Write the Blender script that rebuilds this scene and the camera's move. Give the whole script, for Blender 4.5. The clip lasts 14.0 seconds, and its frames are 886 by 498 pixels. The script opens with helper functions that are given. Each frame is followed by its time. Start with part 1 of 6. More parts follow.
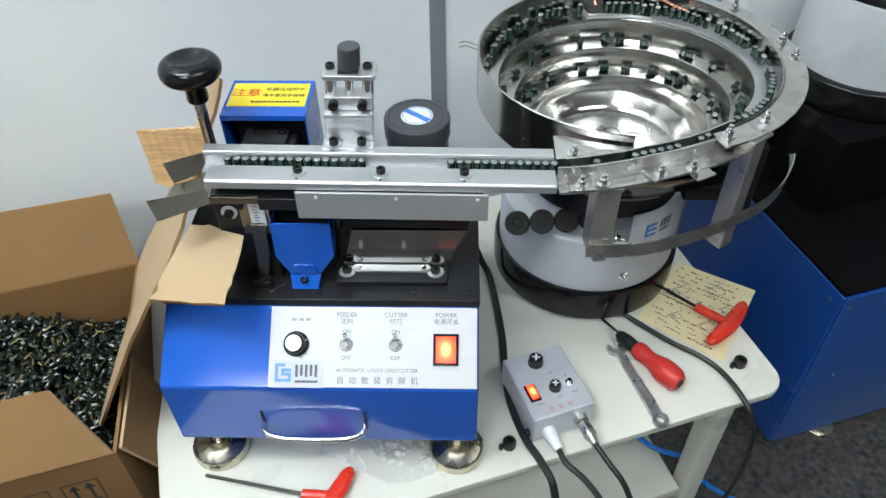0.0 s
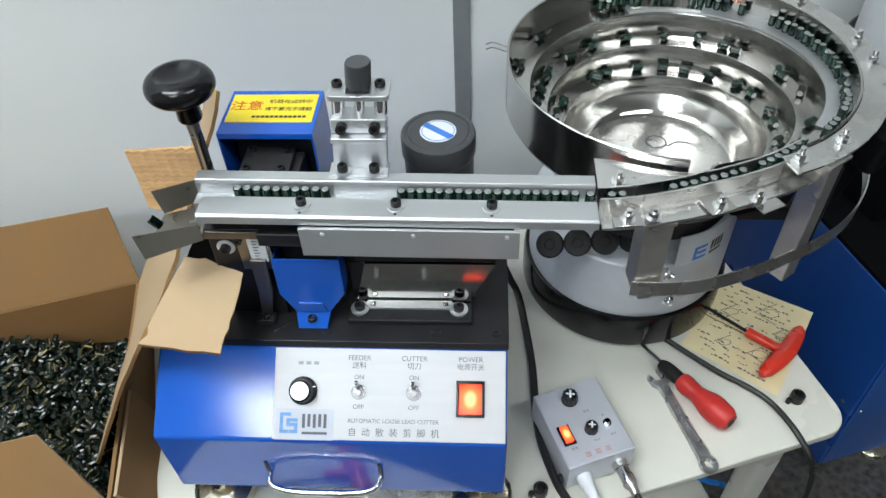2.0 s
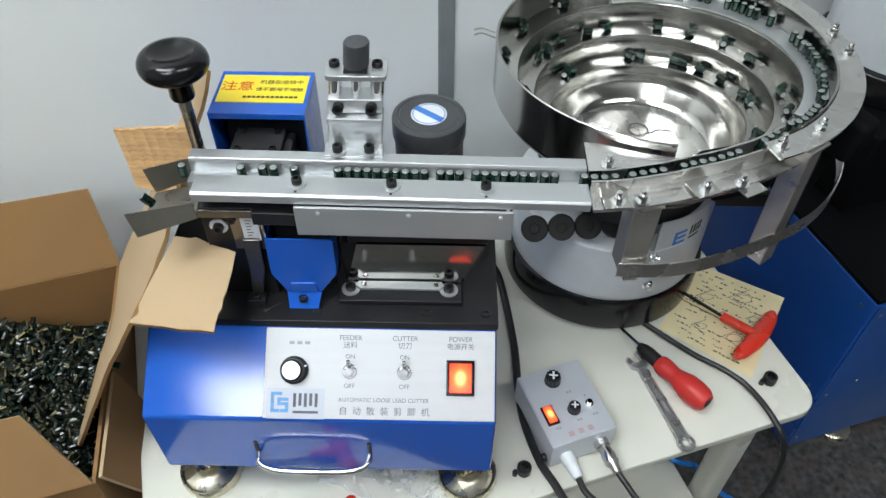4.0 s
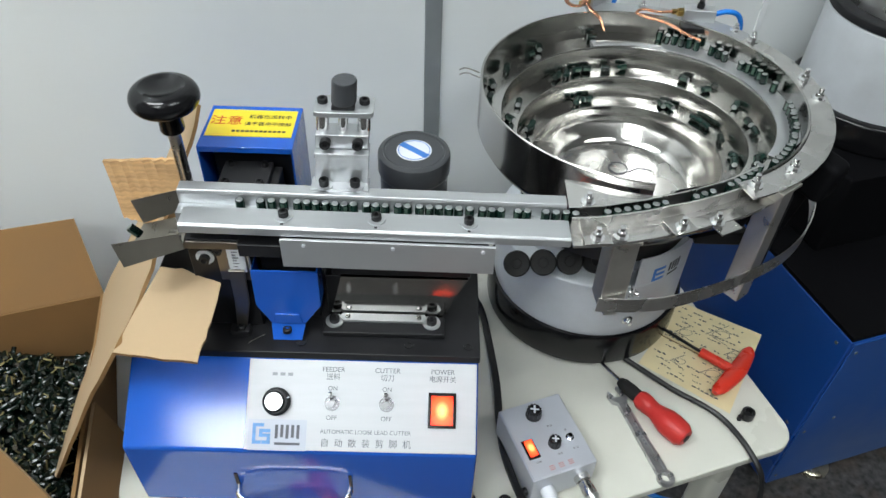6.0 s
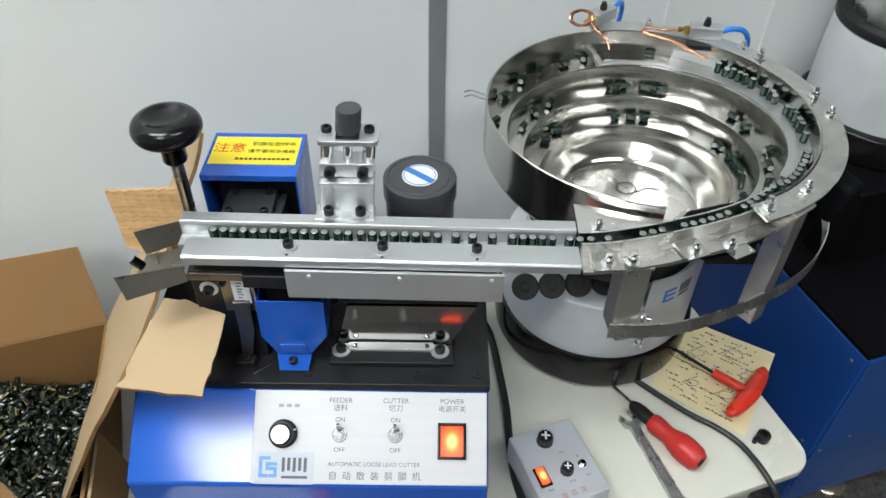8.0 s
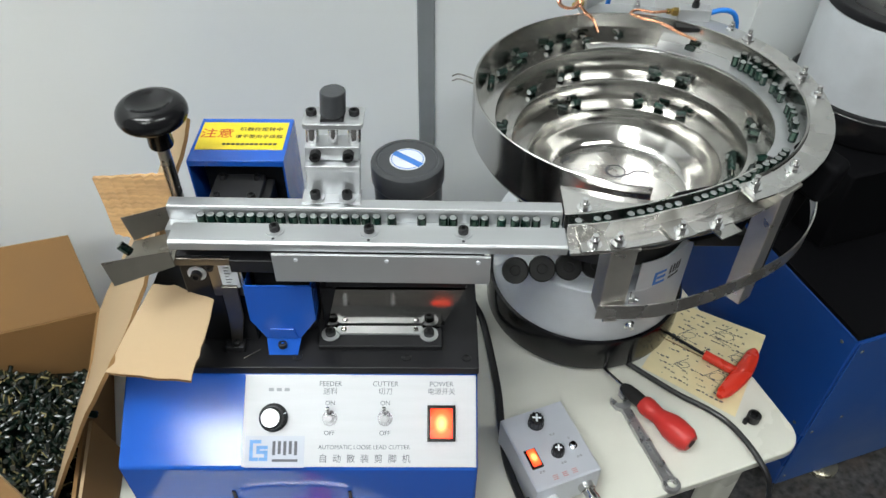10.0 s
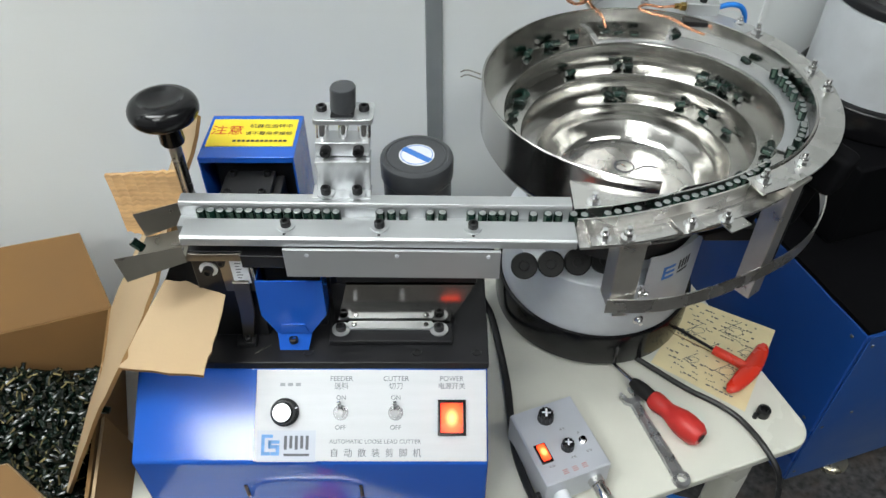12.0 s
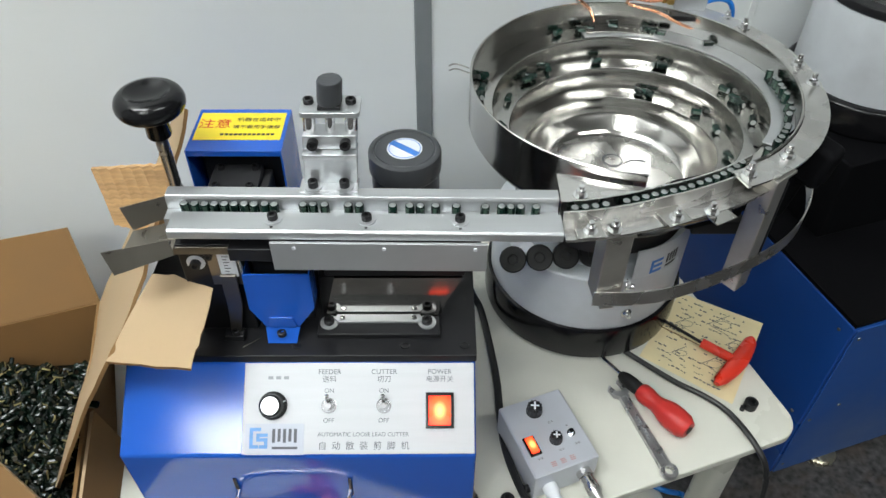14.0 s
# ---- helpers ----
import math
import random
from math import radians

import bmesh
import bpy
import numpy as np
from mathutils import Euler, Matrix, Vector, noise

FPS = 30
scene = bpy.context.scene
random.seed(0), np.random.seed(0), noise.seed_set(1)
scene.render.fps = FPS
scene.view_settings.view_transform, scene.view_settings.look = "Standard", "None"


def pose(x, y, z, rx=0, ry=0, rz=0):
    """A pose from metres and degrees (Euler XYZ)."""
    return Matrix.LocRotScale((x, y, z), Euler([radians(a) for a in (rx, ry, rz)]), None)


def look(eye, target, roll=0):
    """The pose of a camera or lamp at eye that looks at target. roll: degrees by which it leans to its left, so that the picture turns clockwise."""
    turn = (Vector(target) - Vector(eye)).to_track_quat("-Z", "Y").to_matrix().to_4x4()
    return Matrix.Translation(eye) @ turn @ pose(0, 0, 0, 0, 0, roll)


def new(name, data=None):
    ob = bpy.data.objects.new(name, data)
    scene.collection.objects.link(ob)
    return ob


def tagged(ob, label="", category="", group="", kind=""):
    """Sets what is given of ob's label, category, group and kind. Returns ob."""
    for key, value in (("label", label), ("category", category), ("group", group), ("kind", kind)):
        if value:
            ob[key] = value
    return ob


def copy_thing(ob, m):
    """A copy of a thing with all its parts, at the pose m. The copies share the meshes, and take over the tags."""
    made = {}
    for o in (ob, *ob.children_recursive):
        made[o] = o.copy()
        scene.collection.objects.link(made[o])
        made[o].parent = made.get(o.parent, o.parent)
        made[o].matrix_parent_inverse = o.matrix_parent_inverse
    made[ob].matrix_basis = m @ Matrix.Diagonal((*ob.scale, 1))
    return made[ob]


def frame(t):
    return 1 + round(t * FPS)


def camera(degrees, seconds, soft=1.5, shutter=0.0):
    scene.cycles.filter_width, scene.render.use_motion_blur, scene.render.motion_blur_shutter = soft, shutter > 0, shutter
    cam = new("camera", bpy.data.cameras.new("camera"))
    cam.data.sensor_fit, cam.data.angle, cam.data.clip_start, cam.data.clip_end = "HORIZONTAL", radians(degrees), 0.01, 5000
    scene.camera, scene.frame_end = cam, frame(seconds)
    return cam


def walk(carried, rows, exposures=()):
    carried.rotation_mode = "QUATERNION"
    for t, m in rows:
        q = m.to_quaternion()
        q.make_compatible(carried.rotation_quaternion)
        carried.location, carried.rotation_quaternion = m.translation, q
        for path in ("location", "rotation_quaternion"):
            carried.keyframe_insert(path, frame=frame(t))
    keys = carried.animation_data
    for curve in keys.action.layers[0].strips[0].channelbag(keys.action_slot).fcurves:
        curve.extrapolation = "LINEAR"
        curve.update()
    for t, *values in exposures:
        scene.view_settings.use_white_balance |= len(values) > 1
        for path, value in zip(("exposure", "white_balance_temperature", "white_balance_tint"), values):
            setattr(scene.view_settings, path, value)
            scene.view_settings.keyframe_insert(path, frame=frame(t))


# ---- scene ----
cam = camera(61.8, 14.0)
PATH = [
    (0, (0.03, 0.09, 1.453), (-0.014, 1.538, 0.074), -0.8),
    (0.5, (0.057, 0.148, 1.452), (-0.067, 1.594, 0.076), -2.3),
    (1, (0.065, 0.181, 1.438), (-0.074, 1.588, 0.023), -1.6),
    (1.5, (0.045, 0.195, 1.434), (-0.055, 1.576, -0.009), -1.7),
    (2, (0.028, 0.191, 1.434), (-0.082, 1.585, 0.004), -2.7),
    (2.5, (0.021, 0.189, 1.433), (-0.054, 1.547, -0.033), -2.1),
    (4.8, (0.002, 0.171, 1.434), (0.01, 1.562, -0.002), 1.5),
    (5, (0.005, 0.17, 1.434), (0.023, 1.554, -0.009), 1.7),
    (5.5, (0.009, 0.166, 1.433), (0.036, 1.561, 0.0), 1.7),
    (6, (0.006, 0.168, 1.441), (0.031, 1.617, 0.064), 2.3),
    (6.5, (0.007, 0.172, 1.444), (0.024, 1.641, 0.087), 1.3),
    (7, (0.005, 0.179, 1.445), (0.002, 1.659, 0.1), 0.5),
    (7.5, (0.003, 0.184, 1.444), (0.005, 1.664, 0.099), 0.9),
    (8, (0.004, 0.185, 1.443), (0.014, 1.657, 0.089), 1.1),
    (8.5, (0.009, 0.181, 1.442), (0.021, 1.646, 0.08), 1.0),
    (11, (0.014, 0.179, 1.439), (0.017, 1.63, 0.063), 0.1),
    (11.5, (0.012, 0.177, 1.44), (0.005, 1.628, 0.064), -0.2),
    (12, (0.011, 0.176, 1.439), (0.007, 1.627, 0.062), -0.1),
    (12.5, (0.013, 0.176, 1.437), (0.018, 1.618, 0.052), 0.1),
    (13, (0.013, 0.176, 1.436), (0.019, 1.614, 0.047), 0.2),
    (13.5, (0.015, 0.174, 1.438), (0.018, 1.619, 0.055), 0.1),
    (14, (0.016, 0.173, 1.438), (0.03, 1.617, 0.054), 0.3),
]
BALANCE = [(0, 0.07, 6130, 9), (1, 0.04, 6170, 9), (2, -0.05, 6200, 9.5), (2.7, -0.09, 6230, 10), (5.5, -0.09, 6250, 10), (6.5, -0.07, 6330, 10), (7.5, -0.01, 6430, 10), (8.5, -0.01, 6460, 10), (11, -0.04, 6470, 10), (14, -0.06, 6440, 10)]
walk(cam, [(t, look(eye, target, roll)) for t, eye, target, roll in PATH], BALANCE)

# ---- world and light ----
wd = bpy.data.worlds.new("room_air")
scene.world = wd
wd.use_nodes = True
wd.node_tree.nodes["Background"].inputs[0].default_value = (0.75, 0.85, 1.0, 1)
wd.node_tree.nodes["Background"].inputs[1].default_value = 0.02
LAMP_POWER = 21.0

TZ = 0.70            # table top
YAW = 19.0           # turn of the table and of what is squared to it


# ---- materials ----
def mat(name, color, rough=0.5, metal=0.0, vary=0.12, scale=30.0, bump=0.0, bump_scale=200.0, dirt=None, dirt_amount=0.0,
        stretch=(1, 1, 1), emit=None, emit_strength=0.0, spec=0.5, coat=0.0, transmission=0.0, rough_vary=0.08, per_object=0.0):
    m = bpy.data.materials.new(name)
    m.use_nodes = True
    nt = m.node_tree
    b = nt.nodes["Principled BSDF"]
    tc = nt.nodes.new("ShaderNodeTexCoord")
    mp = nt.nodes.new("ShaderNodeMapping")
    mp.inputs["Scale"].default_value = stretch
    nt.links.new(tc.outputs["Object"], mp.inputs[0])
    n1 = nt.nodes.new("ShaderNodeTexNoise")
    n1.inputs["Scale"].default_value, n1.inputs["Detail"].default_value = scale, 6
    nt.links.new(mp.outputs[0], n1.inputs["Vector"])
    hsv = nt.nodes.new("ShaderNodeHueSaturation")
    hsv.inputs["Color"].default_value = (*color, 1)
    mr = nt.nodes.new("ShaderNodeMapRange")
    mr.inputs[1].default_value, mr.inputs[2].default_value = 0.25, 0.75
    mr.inputs[3].default_value, mr.inputs[4].default_value = 1 - vary, 1 + vary
    nt.links.new(n1.outputs["Fac"], mr.inputs[0])
    last = mr.outputs[0]
    if per_object:
        oi = nt.nodes.new("ShaderNodeObjectInfo")
        mo = nt.nodes.new("ShaderNodeMapRange")
        mo.inputs[3].default_value, mo.inputs[4].default_value = 1 - per_object, 1 + per_object
        nt.links.new(oi.outputs["Random"], mo.inputs[0])
        mu = nt.nodes.new("ShaderNodeMath")
        mu.operation = "MULTIPLY"
        nt.links.new(last, mu.inputs[0])
        nt.links.new(mo.outputs[0], mu.inputs[1])
        last = mu.outputs[0]
    nt.links.new(last, hsv.inputs["Value"])
    col = hsv.outputs[0]
    if dirt:
        n2 = nt.nodes.new("ShaderNodeTexNoise")
        n2.inputs["Scale"].default_value, n2.inputs["Detail"].default_value = scale * 0.3, 8
        nt.links.new(tc.outputs["Object"], n2.inputs["Vector"])
        r2 = nt.nodes.new("ShaderNodeMapRange")
        r2.inputs[1].default_value, r2.inputs[2].default_value = 0.5, 0.75
        r2.inputs[4].default_value = dirt_amount
        nt.links.new(n2.outputs["Fac"], r2.inputs[0])
        mx = nt.nodes.new("ShaderNodeMixRGB")
        mx.inputs[2].default_value = (*dirt, 1)
        nt.links.new(r2.outputs[0], mx.inputs[0])
        nt.links.new(col, mx.inputs[1])
        col = mx.outputs[0]
    nt.links.new(col, b.inputs["Base Color"])
    rr = nt.nodes.new("ShaderNodeMapRange")
    rr.inputs[1].default_value, rr.inputs[2].default_value = 0.3, 0.7
    rr.inputs[3].default_value, rr.inputs[4].default_value = max(0.02, rough - rough_vary), min(1, rough + rough_vary)
    nt.links.new(n1.outputs["Fac"], rr.inputs[0])
    nt.links.new(rr.outputs[0], b.inputs["Roughness"])
    b.inputs["Metallic"].default_value = metal
    b.inputs["Coat Weight"].default_value = coat
    b.inputs["Specular IOR Level"].default_value = spec
    b.inputs["Transmission Weight"].default_value = transmission
    if bump:
        n3 = nt.nodes.new("ShaderNodeTexNoise")
        n3.inputs["Scale"].default_value, n3.inputs["Detail"].default_value = bump_scale, 3
        nt.links.new(mp.outputs[0], n3.inputs["Vector"])
        bp = nt.nodes.new("ShaderNodeBump")
        bp.inputs["Strength"].default_value, bp.inputs["Distance"].default_value = bump, 0.001
        nt.links.new(n3.outputs["Fac"], bp.inputs["Height"])
        nt.links.new(bp.outputs[0], b.inputs["Normal"])
    if emit:
        b.inputs["Emission Color"].default_value = (*emit, 1)
        b.inputs["Emission Strength"].default_value = emit_strength
    return m


M_WALL = mat("wall_panel_paint", (0.835, 0.86, 0.86), 0.4, vary=0.03, scale=4, bump=0.05, bump_scale=60, dirt=(0.6, 0.6, 0.58), dirt_amount=0.15)
M_UNSEEN_WALL = mat("unseen_wall_grey", (0.34, 0.34, 0.335), 0.7, vary=0.2, scale=1.5)
M_STRIP = mat("grey_joint_strip", (0.22, 0.235, 0.245), 0.45, vary=0.1, scale=20)
M_CEIL = mat("ceiling_white", (0.5, 0.5, 0.5), 0.8, vary=0.03, scale=3)
M_TABLE = mat("cream_enamel", (0.67, 0.665, 0.595), 0.32, vary=0.05, scale=12, dirt=(0.35, 0.32, 0.26), dirt_amount=0.25, bump=0.08, bump_scale=90)
M_BLUE = mat("blue_enamel", (0.015, 0.105, 0.53), 0.12, vary=0.06, scale=8, bump=0.03, bump_scale=500, rough_vary=0.03, spec=0.65)
M_BLUE_DARK = mat("dark_blue_enamel", (0.013, 0.078, 0.36), 0.32, vary=0.12, scale=6, dirt=(0.1, 0.13, 0.2), dirt_amount=0.5, bump=0.06, bump_scale=500)
# smudged blue with the hazy light on the front face put into the colour
M_BLUE_LIT_SMUDGED = mat("lit_smudged_blue_enamel", (0.020, 0.090, 0.35), 0.36, vary=0.15, scale=9, dirt=(0.14, 0.20, 0.33), dirt_amount=0.7, bump=0.06, bump_scale=500)
M_BLACK = mat("black_anodised", (0.014, 0.014, 0.016), 0.40, vary=0.25, scale=40, bump=0.06, bump_scale=600, spec=0.3)
M_BLACK_GLOSS = mat("black_gloss", (0.006, 0.006, 0.007), 0.18, vary=0.2, scale=30, spec=0.4)
M_RUBBER = mat("black_rubber", (0.014, 0.014, 0.014), 0.6, spec=0.3, vary=0.2, scale=60)
M_GREY_PLASTIC = mat("dark_grey_casting", (0.052, 0.055, 0.061), 0.34, vary=0.15, scale=40, bump=0.15, bump_scale=500)
M_ALU = mat("milled_aluminium", (0.56, 0.575, 0.59), 0.36, 0.75, vary=0.06, scale=25, stretch=(0.25, 3, 3), bump=0.06, bump_scale=300)
M_BRUSHED = mat("brushed_panel", (0.46, 0.47, 0.49), 0.46, 0.3, vary=0.05, scale=30, stretch=(0.4, 4, 4), bump=0.04, bump_scale=400)
M_STEEL = mat("polished_stainless", (0.57, 0.56, 0.535), 0.175, 1.0, vary=0.10, scale=14, rough_vary=0.06, bump=0.03, bump_scale=60)
M_STEEL_ROUGH = mat("satin_stainless", (0.74, 0.73, 0.71), 0.27, 1.0, vary=0.12, scale=30, bump=0.05, bump_scale=150, dirt=(0.3, 0.27, 0.22), dirt_amount=0.3)
M_GEAR = mat("dark_gearbox_paint", (0.040, 0.040, 0.043), 0.5, vary=0.2, scale=50)
M_RING = mat("black_gloss_ring", (0.006, 0.006, 0.007), 0.16, vary=0.2, scale=30, spec=0.4)
M_SKIRT = mat("grey_aluminium_plate", (0.46, 0.47, 0.48), 0.45, 0.6, vary=0.06, scale=25, bump=0.05, bump_scale=300)
# what the outlet guides reflect is put into this dark brownish steel colour
M_DARK_STEEL = mat("dark_brown_steel", (0.24, 0.22, 0.19), 0.32, 1.0, vary=0.12, scale=30)
M_CHROME = mat("chrome", (0.8, 0.8, 0.8), 0.08, 1.0, vary=0.05, scale=30)
M_GALV = mat("galvanised_tube", (0.56, 0.54, 0.50), 0.34, 0.85, vary=0.15, scale=40, bump=0.05, bump_scale=200, dirt=(0.3, 0.27, 0.22), dirt_amount=0.3)
M_TRACK = mat("bright_track_sheet", (0.72, 0.71, 0.69), 0.24, 0.9, vary=0.06, scale=30, stretch=(0.4, 2, 2), bump=0.03, bump_scale=150, dirt=(0.4, 0.37, 0.32), dirt_amount=0.1)
M_NUT = mat("dull_chrome", (0.17, 0.17, 0.175), 0.3, 1.0, vary=0.1, scale=60)
M_MIRROR = mat("polished_plate", (0.46, 0.45, 0.43), 0.13, 1.0, vary=0.15, scale=20, dirt=(0.2, 0.19, 0.17), dirt_amount=0.35)
M_BRASS = mat("zinc_passivated_steel", (0.55, 0.51, 0.40), 0.28, 1.0, vary=0.15, scale=40)
M_SPANNER = mat("worn_chrome", (0.46, 0.46, 0.47), 0.3, 0.8, vary=0.2, scale=60, dirt=(0.25, 0.25, 0.25), dirt_amount=0.35)
M_COPPER = mat("copper_pipe", (0.72, 0.36, 0.22), 0.25, 1.0, vary=0.12, scale=60)
M_BOLT = mat("black_oxide_bolt", (0.03, 0.03, 0.032), 0.35, 0.6, vary=0.2, scale=80)
M_CARD = mat("brown_cardboard", (0.225, 0.120, 0.041), 0.75, vary=0.08, scale=14, bump=0.12, bump_scale=160, dirt=(0.20, 0.108, 0.046), dirt_amount=0.35)
M_CARD_PALE = mat("pale_cardboard_face", (0.45, 0.325, 0.195), 0.75, vary=0.07, scale=12, bump=0.12, bump_scale=160, dirt=(0.42, 0.28, 0.15), dirt_amount=0.4)
M_FLOOR = mat("terrazzo_base", (0.053, 0.051, 0.050), 0.5, vary=1.0, scale=95, dirt=(0.10, 0.07, 0.05), dirt_amount=0.45)
M_WHITE_PAINT = mat("white_enamel", (0.62, 0.645, 0.68), 0.36, vary=0.10, scale=16, dirt=(0.34, 0.35, 0.37), dirt_amount=0.65, bump=0.12, bump_scale=250)
M_RED_PLASTIC = mat("red_plastic", (0.72, 0.035, 0.015), 0.28, vary=0.08, scale=20, coat=0.2)
M_RED_RUBBER = mat("red_grip", (0.55, 0.03, 0.025), 0.42, vary=0.1, scale=40, bump=0.1, bump_scale=300)


def lens_mat(name, reach):
    """A red lens lit from behind by a small lamp: brightest in the middle."""
    m = mat(name, (0.7, 0.04, 0.02), 0.25, emit=(1, 0.05, 0.01), emit_strength=2.7)
    nt = m.node_tree
    tc = nt.nodes.new("ShaderNodeTexCoord")
    mp = nt.nodes.new("ShaderNodeMapping")
    mp.inputs["Scale"].default_value = (1 / reach, 0.7 / reach, 0.7 / reach)
    gr = nt.nodes.new("ShaderNodeTexGradient")
    gr.gradient_type = "SPHERICAL"
    cr = nt.nodes.new("ShaderNodeValToRGB")
    cr.color_ramp.elements[0].color, cr.color_ramp.elements[1].color = (0.85, 0.03, 0.008, 1), (1.0, 0.55, 0.16, 1)
    cr.color_ramp.elements[1].position = 0.9
    e = cr.color_ramp.elements.new(0.45)
    e.color = (1.0, 0.10, 0.02, 1)
    nt.links.new(tc.outputs["Object"], mp.inputs[0])
    nt.links.new(mp.outputs[0], gr.inputs[0])
    nt.links.new(gr.outputs["Fac"], cr.inputs[0])
    nt.links.new(cr.outputs[0], nt.nodes["Principled BSDF"].inputs["Emission Color"])
    return m


M_GLOW_RED = lens_mat("lit_red_lens", 0.012)
M_GLOW_SMALL = lens_mat("lit_small_red_lens", 0.008)
M_INK = mat("black_ink", (0.03, 0.03, 0.035), 0.6)
M_INK_GREY = mat("grey_ink", (0.09, 0.095, 0.11), 0.6)
M_INK_PALE = mat("pale_grey_ink", (0.24, 0.25, 0.27), 0.6)
M_INK_RED_PALE = mat("worn_red_ink", (0.55, 0.26, 0.27), 0.6)
M_INK_RED = mat("red_ink", (0.6, 0.03, 0.02), 0.6)
M_INK_BLUE = mat("blue_ink", (0.05, 0.2, 0.6), 0.5)
M_YELLOW = mat("yellow_vinyl", (0.86, 0.68, 0.03), 0.4, vary=0.04, scale=20)
M_LABEL = mat("white_label", (0.72, 0.74, 0.78), 0.45, vary=0.05, scale=30)
M_LABEL_SILVER = mat("silvery_label", (0.40, 0.425, 0.49), 0.45, 0.25, vary=0.06, scale=40)
M_MARK = mat("pale_blue_print", (0.13, 0.30, 0.60), 0.5, vary=0.15, scale=80)
M_PAPER = mat("yellowed_paper", (0.80, 0.69, 0.42), 0.8, vary=0.1, scale=25, dirt=(0.62, 0.48, 0.24), dirt_amount=0.6)
M_BOXGREY = mat("grey_aluminium_case", (0.60, 0.62, 0.68), 0.42, 0.45, vary=0.06, scale=20, bump=0.05, bump_scale=400)
M_CABLE = mat("black_cable", (0.013, 0.013, 0.014), 0.42, vary=0.2, scale=40)
M_HOSE = mat("blue_air_hose", (0.02, 0.22, 0.75), 0.3, vary=0.06, scale=40)
M_DARK = mat("dark_machine_top", (0.005, 0.005, 0.006), 0.65, vary=0.3, scale=8, spec=0.06)
M_CAP = mat("capacitor_sleeve", (0.006, 0.021, 0.016), 0.2, vary=0.3, scale=300, per_object=0.5)
M_CAP_TOP = mat("capacitor_can_end", (0.36, 0.37, 0.37), 0.34, 0.8, vary=0.05, scale=100)
M_CAP_STRIPE = mat("capacitor_print", (0.05, 0.085, 0.065), 0.3, vary=0.2, scale=200)
M_LEAD = mat("tinned_lead", (0.7, 0.68, 0.63), 0.25, 1.0)
M_BAG = mat("clear_film", (0.85, 0.87, 0.88), 0.09, vary=0.02, spec=0.9)
M_BAG.node_tree.nodes["Principled BSDF"].inputs["Alpha"].default_value = 0.30
M_LAMP = mat("lamp_diffuser", (0.9, 0.9, 0.9), 0.6, emit=(0.96, 1.0, 0.975), emit_strength=LAMP_POWER)
M_WIN = mat("white_light_fixture_body", (0.8, 0.8, 0.8), 0.5)


# ---- mesh helpers ----
WORLD = {}


def thing(name, m, label, category, group="", kind=""):
    ob = new(name)
    ob.empty_display_size = 0.05
    ob.matrix_basis = m
    WORLD[ob] = m.copy()
    return tagged(ob, label, category, group, kind)


def flat_faces(me):
    """Shading normals weighted by area, so that wide faces stay flat up to their rounded edges."""
    ring = [[] for v in me.vertices]
    for p in me.polygons:
        for v in p.vertices:
            ring[v].append((p.normal.copy(), p.area))
    out = []
    for p in me.polygons:
        for v in p.vertices:
            n = Vector()
            for q, a in ring[v]:
                if q.dot(p.normal) > 0.6:
                    n += q * a
            out.append(n.normalized() if n.length > 1e-12 else p.normal.copy())
    me.normals_split_custom_set(out)


def part(name, bm, material, parent=None, label="", local=False, smooth=True):
    """One mesh object; its vertices are given in world metres, or with local in those of its parent."""
    pm = WORLD[parent] if parent else Matrix()
    if not local and parent:
        bm.transform(pm.inverted())
    lo = Vector([min(v.co[i] for v in bm.verts) for i in range(3)])
    hi = Vector([max(v.co[i] for v in bm.verts) for i in range(3)])
    c = (lo + hi) / 2
    bm.transform(Matrix.Translation(-c))
    bmesh.ops.recalc_face_normals(bm, faces=bm.faces)
    me = bpy.data.meshes.new(name)
    bm.to_mesh(me)
    bm.free()
    for mm in (material if isinstance(material, (list, tuple)) else [material]):
        me.materials.append(mm)
    ob = new(name, me)
    if smooth:
        for p in me.polygons:
            p.use_smooth = True
        me.set_sharp_from_angle(angle=radians(35))
        if len(me.vertices) < 400:
            flat_faces(me)
    ob.parent = parent
    ob.location = c
    WORLD[ob] = pm @ Matrix.Translation(c)
    if label:
        ob["label"] = label
    return ob


def B():
    return bmesh.new()


def box(bm, x0, x1, y0, y1, z0, z1, bevel=0.0, seg=2, m=None, mi=0):
    r = bmesh.ops.create_cube(bm, size=1.0, matrix=Matrix.Translation(((x0 + x1) / 2, (y0 + y1) / 2, (z0 + z1) / 2)) @ Matrix.Diagonal((x1 - x0, y1 - y0, z1 - z0, 1)))
    vs = r["verts"]
    if m is not None:
        bmesh.ops.transform(bm, matrix=m, verts=vs)
    fs = list({f for v in vs for f in v.link_faces})
    for f in fs:
        f.material_index = mi
    if bevel:
        es = list({e for v in vs for e in v.link_edges})
        bmesh.ops.bevel(bm, geom=es, offset=bevel, segments=seg, affect="EDGES", profile=0.5, material=-1)
    return bm


